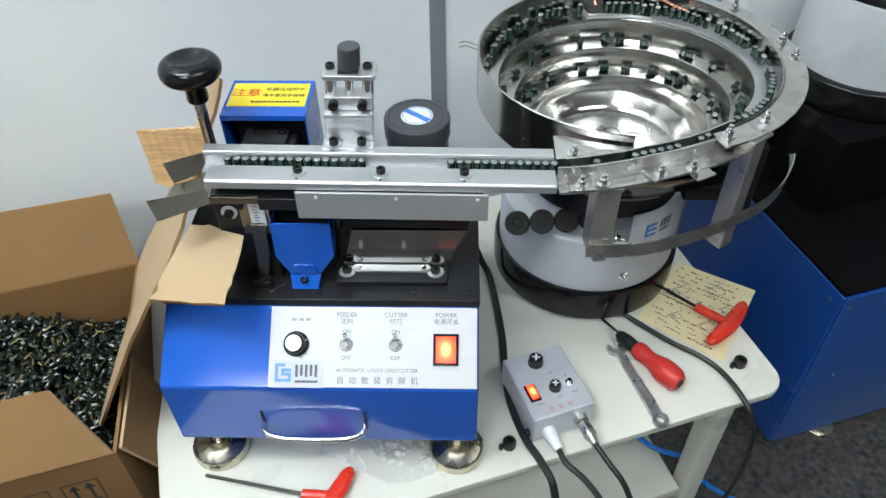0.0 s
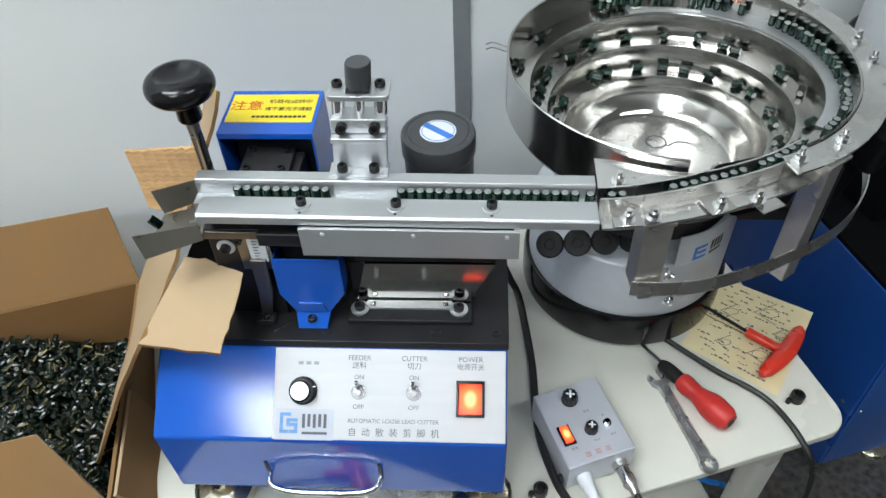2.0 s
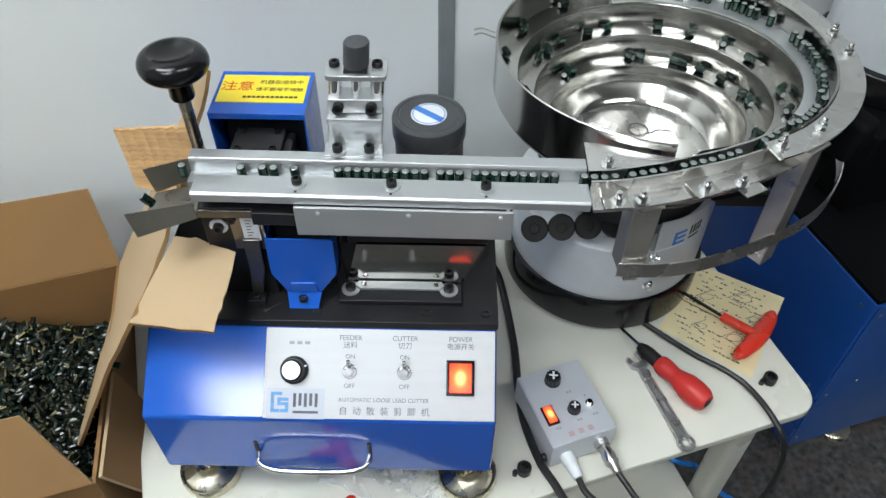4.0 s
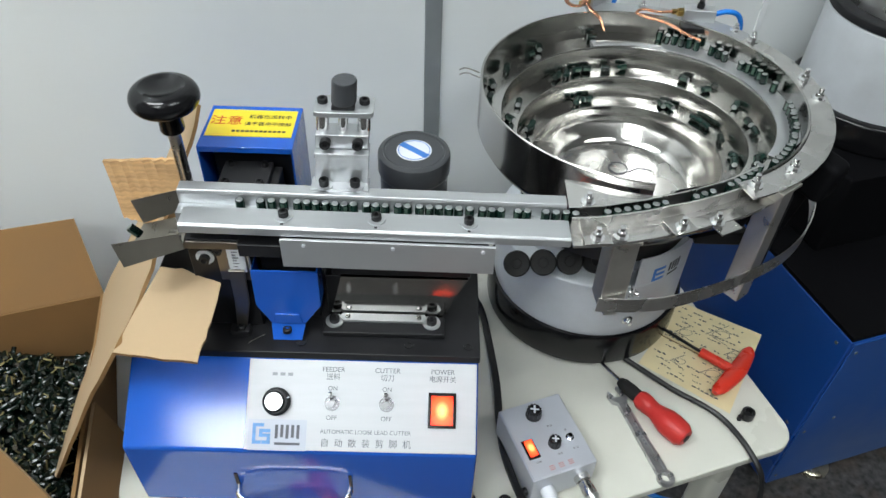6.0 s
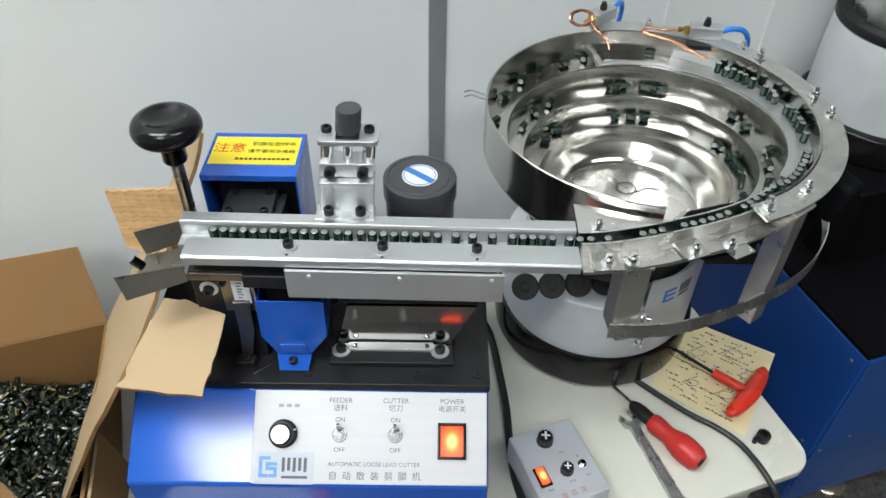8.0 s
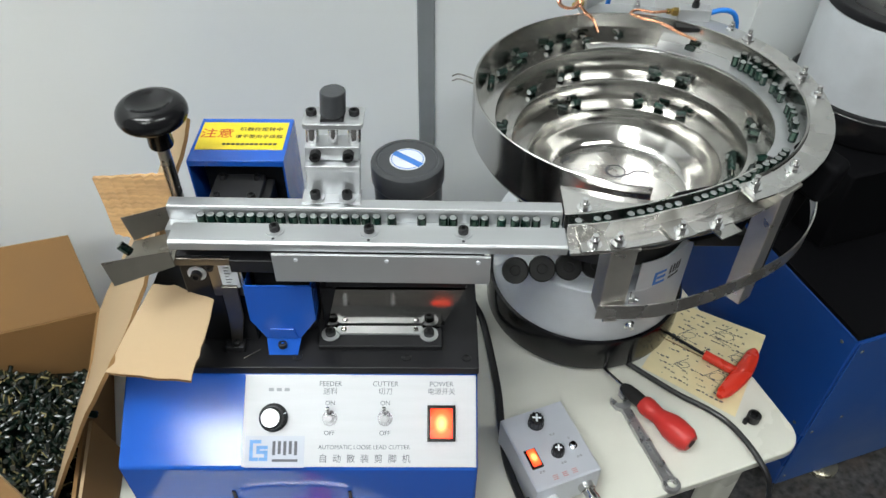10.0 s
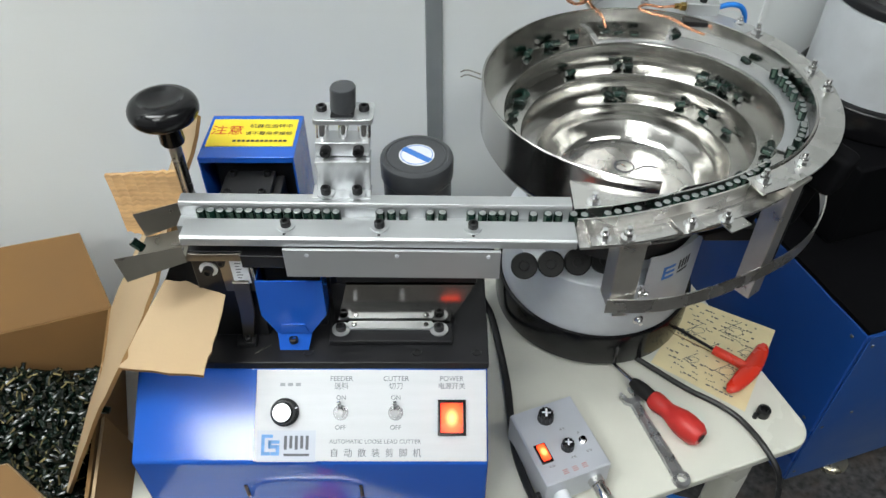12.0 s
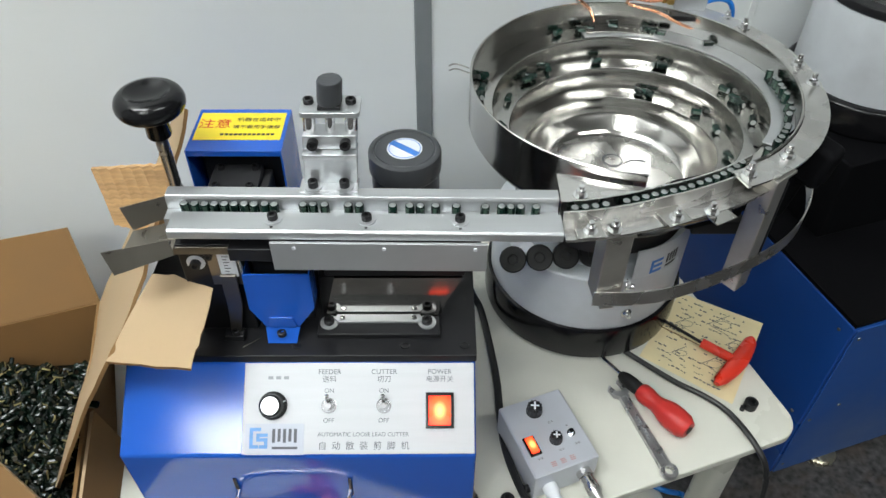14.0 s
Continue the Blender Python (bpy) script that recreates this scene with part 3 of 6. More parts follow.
def cutter_head():
    c = CUTTER
    # black cutting block under the rail
    bm = B()
    box(bm, -0.202, -0.150, 0.618, 0.668, 0.9097, 1.022, 0.0015)
    box(bm, -0.204, -0.146, 0.612, 0.668, 1.012, 1.0225, 0.001)
    blk = part("cutting_block", bm, M_BLACK, c, "black steel cutting block")
    bm = B()
    lathe(bm, [(0.0042, 0), (0.0078, 0), (0.0078, 0.0012), (0.0042, 0.0012)], pose(-0.188, 0.6176, 0.997, 90), 24, close=True)
    part("washer", bm, M_LABEL, blk, "pale plain washer")
    bm = B()
    lathe(bm, [(0, 0), (0.0046, 0), (0.0046, 0.006), (0.0028, 0.006), (0.0026, 0.003), (0, 0.003)], pose(-0.188, 0.6176, 0.997, 90), 20)
    part("block_screw", bm, M_BOLT, blk)
    bm = B()
    lathe(bm, [(0, 0), (0.0036, 0), (0.0036, 0.004), (0.002, 0.004), (0.0018, 0.002), (0, 0.002)], pose(-0.1745, 0.6148, 1.0085, 90), 18)
    part("block_screw", bm, M_BOLT, blk)
    bm = B()
    box(bm, -0.1775, -0.1505, 0.6150, 0.6178, 0.972, 1.0118, 0.0006)
    part("scale_holder", bm, M_DARK_STEEL, blk, "dull steel plate behind the scale")
    bm = B()
    box(bm, -0.1680, -0.1535, 0.6142, 0.6149, 0.983, 1.0105)
    part("scale_label", bm, M_LABEL, blk, "small white printed scale")
    bm = B()
    for k in range(7):
        box(bm, -0.1640, -0.1605 if k % 2 else -0.1590, 0.6137, 0.6141, 0.986 + 0.0034 * k, 0.9866 + 0.0034 * k)
    part("scale_marks", bm, M_INK_GREY, blk)
    bm = B()
    box(bm, -0.2035, -0.1475, 0.6095, 0.6118, 1.0135, 1.0215, 0.0006)
    part("clamp_bar", bm, M_DARK_STEEL, blk, "dull steel clamp bar under the rail")
    bm = B()
    cyl(bm, -0.1490, 0.6105, 0.992, 1.0130, 0.0012, 10)
    part("stop_pin", bm, M_CHROME, blk)
    # bar that leans to one side on its way down to the plate
    bm = B()
    prism(bm, [(-0.1685, 0.988), (-0.1548, 0.988), (-0.1560, 0.950), (-0.1630, 0.9165), (-0.1722, 0.9165), (-0.1690, 0.950)], "y", 0.6095, 0.6125, bevel=0.0006)
    gb = part("guide_bar", bm, M_DARK_STEEL, c, "bent dark steel guide bar")
    bm = B()
    box(bm, -0.1775, -0.1600, 0.6030, 0.6135, 0.9098, 0.9164, 0.0008)
    part("bar_foot", bm, M_BLACK, gb)
    socket_bolt("cap_screw", gb, -0.1672, 0.6068, 0.9165, 0.0034, 0.004, washer=False)
    bm = B()
    box(bm, -0.146, -0.098, 0.630, 0.668, 0.9097, 1.0235, 0.001)
    part("die_block", bm, M_BLACK, c)
    # blue scrap chute
    bm = B()
    x0, x1, zt, zs, zl = -0.1495, -0.0925, 0.990, 0.947, 0.924
    sheet(bm, [(x0, 0.609, zt), (x1, 0.609, zt), (x1 - 0.001, 0.609, zs), (x1 - 0.016, 0.609, zl), (x0 + 0.010, 0.609, zl), (x0 - 0.001, 0.609, zs)], 0.0015)
    front = bm
    bm = B()
    sheet(bm, [(x0, 0.6095, zt), (x0, 0.6095, zs), (x0, 0.629, zs), (x0, 0.629, zt)], 0.0012)
    left_side, bm = bm, B()
    sheet(bm, [(x1 - 0.0015, 0.6095, zt), (x1 - 0.0015, 0.6095, zs), (x1 - 0.0015, 0.629, zs), (x1 - 0.0015, 0.629, zt)], 0.0012)
    right_side, bm = bm, B()
    sheet(bm, [(x0 + 0.010, 0.6086, zl - 0.0004), (x1 - 0.016, 0.6086, zl - 0.0004), (x1 - 0.0195, 0.6000, 0.9104), (x0 + 0.0115, 0.6000, 0.9104)], 0.0014)
    # raised seat round the screw at the fold
    lip, bm = bm, B()
    prism(bm, [(x0 + 0.012, zl + 0.001), (x1 - 0.018, zl + 0.001), (x1 - 0.021, zl + 0.013), (x0 + 0.015, zl + 0.013)], "y", 0.6070, 0.6088, bevel=0.0005)
    seat_plate, bm = bm, front
    ch = part("scrap_chute", bm, M_BLUE, c, "blue folded sheet-metal scrap chute")
    part("chute_side", left_side, M_BLUE, ch)
    part("chute_side", right_side, M_BLUE, ch)
    part("chute_lip", lip, M_BLUE, ch)
    part("seat_plate", seat_plate, M_BLUE, ch)
    socket_bolt("cap_screw", ch, -0.1252, 0.6045, 0.9175, 0.0040, 0.004, washer=False)
    # polished guard
    bm = B()
    box(bm, -0.094, 0.018, 0.606, 0.628, 0.9097, 0.9155, 0.001)
    gd = part("guard_base", bm, M_BLACK, c)
    for x in (-0.084, 0.006):
        socket_bolt("cap_screw", gd, x, 0.6195, 0.9158, 0.0048, 0.005)
    bm = B()
    prism(bm, [(-0.076, 0.6185), (-0.002, 0.6185), (0.002, 0.6230), (-0.001, 0.6275), (-0.077, 0.6275), (-0.080, 0.6230)], "z", 0.9158, 0.919, bevel=0.0005)
    sp = part("clamp_strip", bm, M_ALU, gd, "bright clamp strip with two screws")
    for x in (-0.072, -0.006):
        bm = B()
        lathe(bm, [(0.0028, 0.9192), (0.0022, 0.9202), (0, 0.9204)], Matrix.Translation((x, 0.6230, 0)), 14)
        part("screw", bm, M_CHROME, sp)
    bm = B()
    prism(bm, [(-0.089, 0.912), (0.014, 0.912), (0.038, 0.961), (-0.077, 0.961)], "y", 0.6285, 0.6315)
    bm.transform(pose(0, 0.63, 0.912, -5.5) @ pose(0, -0.63, -0.912))
    part("guard_plate", bm, M_MIRROR, c, "polished steel guard plate")
    bm = B()
    box(bm, -0.085, 0.040, 0.634, 0.665, 0.9628, 0.974, 0.001)
    part("guard_bar", bm, M_BLACK, c)
    bm = B()
    box(bm, -0.092, 0.020, 0.636, 0.668, 0.9097, 0.9595, 0.001)
    part("guard_block", bm, M_BLACK, c)
    # posts that carry the rail
    for x in (-0.09, 0.03):
        bm = B()
        box(bm, x - 0.009, x + 0.009, 0.650, 0.664, 0.972, 1.0095, 0.001)
        part("rail_post", bm, M_BLACK, c)


cutter_head()


def motor_cover():
    c = CUTTER
    x0, x1, y0, y1, z1 = -0.2145, -0.1265, 0.7215, 0.790, 1.036
    bm = B()
    box(bm, x0, x1, y0, y1, z1 - 0.0015, z1, 0.0005)
    box(bm, x0, x1, y1 - 0.0015, y1, 0.9097, z1 - 0.0016)
    for x in (x0, x1 - 0.0015):
        box(bm, x, x + 0.0015, y0, y1 - 0.0016, 0.9097, z1 - 0.0016)
    box(bm, x0 + 0.0016, x1 - 0.0016, y0, y0 + 0.0015, z1 - 0.006, z1 - 0.0016)
    cv = part("motor_cover", bm, M_BLUE, c, "blue sheet-steel motor cover, open in front")
    bm = B()
    box(bm, -0.2110, -0.1300, 0.7385, 0.7825, z1 + 0.0001, z1 + 0.0006)
    st = part("warning_sticker", bm, M_YELLOW, cv, "yellow warning sticker with red and black writing")
    up = z1 + 0.0008
    lettering("printed_word", "\u6ce8\u610f", 0.0158, pose(-0.1950, 0.7630, up), M_INK_RED, st)
    lettering("printed_word", "\u673a\u5668\u5728\u8fd0\u8f6c\u4e2d", 0.0069, pose(-0.1545, 0.7705, up), M_INK, st)
    lettering("printed_word", "\u8bf7\u4e0d\u8981\u7528\u624b\u63a5\u89e6", 0.0064, pose(-0.1550, 0.7585, up), M_INK, st)
    for k in range(12):
        bm = B()
        box(bm, -0.187 + 0.0043 * k, -0.1838 + 0.0043 * k, 0.7450, 0.7480, up, up + 0.0002)
        part("printed_bar", bm, M_INK, st)
    bm = B()
    box(bm, -0.200, -0.1425, 0.697, 0.742, 0.9097, 1.000, 0.0012)
    box(bm, -0.196, -0.150, 0.699, 0.740, 1.0002, 1.007, 0.001)
    gb = part("gearbox", bm, M_GEAR, c, "black gearbox block")
    for x in (-0.189, -0.157):
        for y in (0.7055, 0.7335):
            socket_bolt("cap_screw", gb, x, y, 1.007, 0.0036, 0.004, washer=False)
    bm = B()
    box(bm, -0.209, -0.132, 0.746, 0.786, 0.9097, 1.020, 0.002)
    part("motor_housing", bm, M_BLACK, c)
    # round motor
    mx, my, r = -0.0155, 0.749, 0.0352
    bm = B()
    lathe(bm, [(0, 0.9097), (r - 0.002, 0.9097), (r - 0.002, 0.9940), (r - 0.0005, 0.9960), (r, 0.9980), (r, 1.0155), (r - 0.0008, 1.0175), (r - 0.0025, 1.0185), (r - 0.0050, 1.0187), (r - 0.0056, 1.0178), (r - 0.0068, 1.0178), (r - 0.0074, 1.0185), (0, 1.0185)], Matrix.Translation((mx, my, 0)), 48)
    mo = part("motor", bm, M_GREY_PLASTIC, c, "dark grey cylindrical motor with a round label")
    bm = B()
    lathe(bm, [(0, 1.0186), (0.0170, 1.0186), (0.0170, 1.0190), (0, 1.0190)], Matrix.Translation((mx, my, 0)), 36)
    lb = part("round_label", bm, M_LABEL, mo, "white and blue round label")
    bm = B()
    box(bm, -0.0165, 0.0165, -0.0035, 0.0035, 1.0191, 1.0193, m=pose(mx, my, 0, 0, 0, -38))
    lathe(bm, [(0.0148, 1.0191), (0.0155, 1.0191), (0.0155, 1.0193), (0.0148, 1.0193)], Matrix.Translation((mx, my, 0)), 36)
    part("label_band", bm, M_INK_BLUE, lb)
    bm = B()
    box(bm, mx - 0.008, mx + 0.008, my - r + 0.0008, my - r + 0.0028, 0.974, 0.987)
    part("rating_plate", bm, M_LABEL, mo)


motor_cover()


def hand_wheel():
    px, py = -0.2220, 0.700
    bm = B()
    cyl(bm, px, py, 0.9097, 1.076, 0.0056, 20)
    pole = part("adjusting_spindle", bm, M_STEEL_ROUGH, CUTTER, "bright steel spindle")
    bm = B()
    R = 0.0292
    prof = [(0, 1.068), (0.0095, 1.068), (0.0105, 1.070), (0.0100, 1.084), (0.013, 1.089)]
    prof += [(R * 0.55, 1.0905)]
    for k in range(11):
        a = radians(-80 + 16 * k * 1.05)
        prof.append((R - 0.0105 + 0.0105 * math.cos(a), 1.1015 + 0.0108 * math.sin(a)))
    prof += [(R * 0.52, 1.1105), (R * 0.4, 1.1085), (0, 1.1075)]
    lathe(bm, prof, pose(px, py, 0), 48)
    part("hand_wheel", bm, M_BLACK_GLOSS, pole, "glossy black plastic hand wheel")


hand_wheel()


def lean(bm):
    for v in bm.verts:
        v.co.x += 0.003 + 0.085 * (v.co.z - 1.046)
    return bm


def slide():
    bm = B()
    box(bm, -0.0985, -0.0545, 0.6575, 0.6645, 1.0485, 1.080, 0.0008)
    box(bm, -0.1015, -0.0530, 0.6470, 0.6645, 1.0465, 1.0500, 0.0006)
    box(bm, -0.0985, -0.0545, 0.6490, 0.6665, 1.0805, 1.0850, 0.0006)
    sl = part("slide", lean(bm), M_ALU, CUTTER, "milled aluminium adjusting slide with clamp screws")
    bm = B()
    box(bm, -0.0985, -0.0555, 0.656, 0.674, 1.0855, 1.0985, 0.0008)
    part("slide_block", lean(bm), M_ALU, sl)
    for x in (-0.090, -0.064):
        socket_bolt("cap_screw", sl, x + 0.003, 0.6520, 1.0502, 0.0042, 0.006, m=pose(0, 0, 0))
        bm = B()
        lathe(bm, [(0, 0), (0.0045, 0), (0.0045, 0.0055), (0.0026, 0.0055), (0.0024, 0.003), (0, 0.003)], pose(x, 0.6558, 1.0925, 90), 18)
        part("cap_screw", lean(bm), M_BOLT, sl)
    for x in (-0.0935, -0.077, -0.0605):
        bm = B()
        cyl(bm, x, 0.6655, 1.0985, 1.1165, 0.0052 if x != -0.077 else 0.0040, 20)
        part("guide_pin", lean(bm), M_CHROME, sl)
    bm = B()
    prism(bm, rounded(-0.1000, -0.0530, 0.653, 0.679, 0.004), "z", 1.1168, 1.1215, bevel=0.0007)
    part("slide_cap", lean(bm), M_ALU, sl)
    for x in (-0.0935, -0.0605):
        socket_bolt("cap_screw", sl, x + 0.009, 0.668, 1.1216, 0.0042, 0.004, washer=False)
    bm = B()
    box(bm, -0.086, -0.068, 0.656, 0.672, 1.1216, 1.125, 0.0006)
    part("knob_collar", lean(bm), M_BOLT, sl)
    bm = B()
    lathe(bm, [(0.0092, 1.1252), (0.0099, 1.1262), (0.0099, 1.1435), (0.0091, 1.1447), (0, 1.1447)], pose(-0.077, 0.664, 0), 40)
    part("adjusting_knob", lean(bm), M_GREY_PLASTIC, sl, "dark grey round adjusting knob")


slide()


def outlet_chutes():
    bm = B()
    sheet(bm, [(-0.206, 0.6500, 1.0440), (-0.206, 0.6430, 1.0270), (-0.243, 0.640, 1.013), (-0.252, 0.648, 1.031)], 0.0012)
    part("outlet_guide", bm, M_DARK_STEEL, CUTTER, "thin bent steel outlet guide")
    bm = B()
    sheet(bm, [(-0.200, 0.6060, 1.0330), (-0.196, 0.6000, 1.0220), (-0.247, 0.594, 1.005), (-0.256, 0.603, 1.022)], 0.0012)
    sheet(bm, [(-0.198, 0.6060, 1.0220), (-0.200, 0.6400, 1.0240), (-0.243, 0.640, 1.0115), (-0.247, 0.603, 1.008)], 0.0010)
    part("outlet_guide", bm, M_DARK_STEEL, CUTTER)


outlet_chutes()


# ---- bowl feeder ----
BC = Vector((0.2125, 0.831))       # bowl centre
KC = Vector((0.206, 0.866))       # centre of the drive base
RIM = 1.050


def ring_strip(bm, c, r0, r1, z0, z1, a0, a1, n=40, mi=0):
    """A flat curved plate between two radii and angles."""
    rows = []
    for k in range(n + 1):
        a = radians(a0 + (a1 - a0) * k / n)
        d = (math.cos(a), math.sin(a))
        rows.append([bm.verts.new((c[0] + d[0] * r, c[1] + d[1] * r, z)) for r, z in ((r0, z0), (r1, z0), (r1, z1), (r0, z1))])
    for p, q in zip(rows, rows[1:]):
        for i in range(4):
            bm.faces.new((p[i], p[(i + 1) % 4], q[(i + 1) % 4], q[i])).material_index = mi
    bm.faces.new(rows[0]).material_index = mi
    bm.faces.new(rows[-1][::-1]).material_index = mi
    return bm


def spiral(turn):
    """Radius and height of the track's outer edge after so many turns down from the outlet."""
    k = min(3, int(turn))
    f = turn - k
    a, b = (0.162, 0.1405, 0.121, 0.1025, 0.1000)[k:k + 2]
    w = max(0.0, (f - 0.85) / 0.15)
    w = w * w * (3 - 2 * w)
    return (a - 0.003 * f) * (1 - w) + b * w, 1.030 - 0.0285 * turn


A_OUT = -60.0       # the track leaves the bowl at this angle, and runs down anticlockwise from it


def bowl_feeder():
    t = thing("bowl_feeder", pose(KC.x, KC.y, TZ), "polished stainless vibratory bowl feeder on a white round base", "bowl feeder")
    o = Matrix.Translation((KC.x, KC.y, 0))
    bm = B()
    lathe(bm, [(0, TZ + 0.004), (0.121, TZ + 0.004), (0.125, TZ + 0.007), (0.126, TZ + 0.014), (0.126, TZ + 0.050), (0.124, TZ + 0.055), (0.121, TZ + 0.056), (0.1205, TZ + 0.054), (0, TZ + 0.054)], o, 64)
    ring = part("base_ring", bm, M_RING, t, "glossy black base ring")
    for k in range(3):
        a = radians(30 + 120 * k)
        bm = B()
        cyl(bm, KC.x + 0.09 * math.cos(a), KC.y + 0.09 * math.sin(a), TZ, TZ + 0.004, 0.016, 20)
        part("rubber_foot", bm, M_RUBBER, ring)
    bm = B()
    lathe(bm, [(0, TZ + 0.0545), (0.1195, TZ + 0.0545), (0.1195, 0.834), (0.117, 0.837), (0.096, 0.837), (0.096, 0.874), (0, 0.874)], o, 64)
    drive = part("drive_cover", bm, M_WHITE_PAINT, t, "white enamelled drive cover, scuffed")
    hex_bolt("cover_bolt", drive, 0, 0, 0, 0.0045, 0.004, m=pose(KC.x + 0.032, KC.y - 0.1155, 0.780, 90, 0, 16))
    bm = B()
    ring_strip(bm, KC, 0.1180, 0.1194, 0.8372, 0.880, -76, -20, 24)
    part("name_plate", bm, M_WHITE_PAINT, drive, "raised white name plate")
    # maker's mark on the cover, as bars
    for k, (dx, dz, w, h, mt) in enumerate(((0.0, 0.0, 0.016, 0.020, M_INK_BLUE), (0.016, 0.004, 0.003, 0.014, M_INK), (0.021, 0.004, 0.003, 0.014, M_INK), (0.026, 0.004, 0.003, 0.014, M_INK), (0.031, 0.004, 0.003, 0.014, M_INK), (0.0235, -0.008, 0.018, 0.003, M_INK))):
        a = radians(-62) + dx / 0.119
        bm = B()
        if mt is M_INK_BLUE:
            ring_strip(bm, KC, 0.1197, 0.1199, 0.849 + 0.006, 0.849 + 0.010, math.degrees(a) - 4, math.degrees(a) + 4, 6)
            ring_strip(bm, KC, 0.1197, 0.1199, 0.849 - 0.010, 0.849 - 0.006, math.degrees(a) - 4, math.degrees(a) + 4, 6)
            ring_strip(bm, KC, 0.1197, 0.1199, 0.849 - 0.002, 0.849 + 0.002, math.degrees(a) - 2, math.degrees(a) + 4, 6)
            ring_strip(bm, KC, 0.1197, 0.1199, 0.849 - 0.006, 0.849 + 0.006, math.degrees(a) - 4, math.degrees(a) - 2.2, 3)
        else:
            g = math.degrees(w / 2 / 0.119)
            ring_strip(bm, KC, 0.1197, 0.1199, 0.849 + dz - h / 2, 0.849 + dz + h / 2, math.degrees(a) - g, math.degrees(a) + g, 4)
        part("mark_bar", bm, mt, drive)
    # round spring pads over the cover
    for k in range(4):
        px, py = 0.101 + 0.0295 * k, 0.7665 + 0.003 * k
        bm = B()
        lathe(bm, [(0, 0), (0.0135, 0), (0.015, 0.002), (0.015, 0.010), (0.0135, 0.012), (0.006, 0.012), (0.005, 0.010), (0, 0.010)], pose(px, py, 0.853, 48, 0, -12 + 5 * k), 28)
        part("spring_pad", bm, M_RUBBER, t, "black round spring pad")
    bm = B()
    lathe(bm, [(0, 0.8752), (0.098, 0.8752), (0.098, 0.905), (0.108, 0.908), (0.108, 0.916), (0, 0.916)], Matrix.Translation((KC.x * 0.5 + BC.x * 0.5, KC.y * 0.5 + BC.y * 0.5, 0)), 48)
    part("drive_plate", bm, M_BLACK, t, "black drive plate under the bowl")
    # bowl shell
    oc = Matrix.Translation((BC.x, BC.y, 0))
    bm = B()
    lathe(bm, [(0, 0.9162), (0.095, 0.9162), (0.112, 0.932), (0.135, 0.960), (0.157, 0.985), (0.1636, 0.996), (0.1636, 0.9965)], oc, 96)
    part("bowl_underside", bm, M_BLACK_GLOSS, t, "black lower shell of the bowl")
    bm = B()
    N = 96
    ra, rb = [], []
    for k in range(N + 1):          # upright rim wall, open where the outlet track leaves
        a = radians(-62 + 360 * 0.905 * k / N)
        d = Vector((math.cos(a), math.sin(a)))
        ra.append([bm.verts.new((BC.x + d.x * r, BC.y + d.y * r, z)) for r, z in ((0.1618, 0.9968), (0.1640, 0.9968), (0.1640, RIM - 0.0008), (0.1629, RIM), (0.1618, RIM - 0.0008))])
    for p, q in zip(ra, ra[1:]):
        for i in range(5):
            bm.faces.new((p[i], p[(i + 1) % 5], q[(i + 1) % 5], q[i]))
    bm.faces.new(ra[0])
    bm.faces.new(ra[-1][::-1])
    bowl = part("bowl", bm, M_STEEL, t, "polished stainless bowl wall")
    # spiral track: ledge and riser, turn by turn
    bm = B()
    per, turns = 96, 2.99
    rows = []
    for k in range(int(per * turns) + 1):
        u = k / per
        a = radians(A_OUT + 360 * u)
        d = Vector((math.cos(a), math.sin(a)))
        r, z = spiral(u)
        r2, z2 = spiral(u + 1)
        r = 0.1619 if u < 1 else r
        rows.append([bm.verts.new((BC.x + d.x * q, BC.y + d.y * q, w)) for q, w in ((r, z), (r2 + 0.001, z - 0.0015), (r2, z - 0.003), (r2, z2))])
    for p, q in zip(rows, rows[1:]):
        for i in range(3):
            bm.faces.new((p[i], p[i + 1], q[i + 1], q[i]))
    part("spiral_track", bm, M_STEEL, bowl, "polished spiral track climbing inside the bowl")
    bm = B()
    lathe(bm, [(0.1032, 0.956), (0.1000, 0.9415), (0.0955, 0.9385), (0.0880, 0.9270), (0.0830, 0.9215), (0.0800, 0.9200)], oc, 64)
    part("lower_cone", bm, M_STEEL, bowl, "polished cone down to the bowl floor")
    bm = B()
    lathe(bm, [(0.0799, 0.9200), (0.04, 0.9196), (0, 0.9196)], oc, 64)
    fl = part("bowl_floor", bm, M_STEEL_ROUGH, bowl, "pale satin bowl floor with scribed marks")
    bm = B()
    sweep(bm, smooth_path([(BC.x - 0.055, BC.y + 0.045, 0.9201), (BC.x - 0.050, BC.y + 0.052, 0.9201), (BC.x - 0.044, BC.y + 0.056, 0.9201)]), 0.0008, 6)
    part("floor_mark", bm, M_INK_GREY, fl)
    bm = B()
    lathe(bm, [(0.0100, 0.9199), (0.0110, 0.9205), (0.0120, 0.9199)], Matrix.Translation((BC.x + 0.006, BC.y + 0.031, 0)), 32)
    sweep(bm, smooth_path([(BC.x + 0.017, BC.y + 0.024, 0.9201), (BC.x + 0.030, BC.y + 0.031, 0.9200), (BC.x + 0.044, BC.y + 0.028, 0.9200)]), 0.0008, 6)
    part("floor_mark", bm, M_INK_GREY, fl)
    # raised gate plate over the outer turn at the back
    bm = B()
    ring_strip(bm, BC, 0.1435, 0.1612, 1.0215, 1.0235, 68, 99, 24)
    ring_strip(bm, BC, 0.1420, 0.1436, 1.0150, 1.0236, 68, 99, 24)
    part("gate_plate", bm, M_STEEL, bowl, "raised steel gate plate over the track")
    # pale wide ledge plate on the outer turn
    bm = B()
    n, rows = 60, []
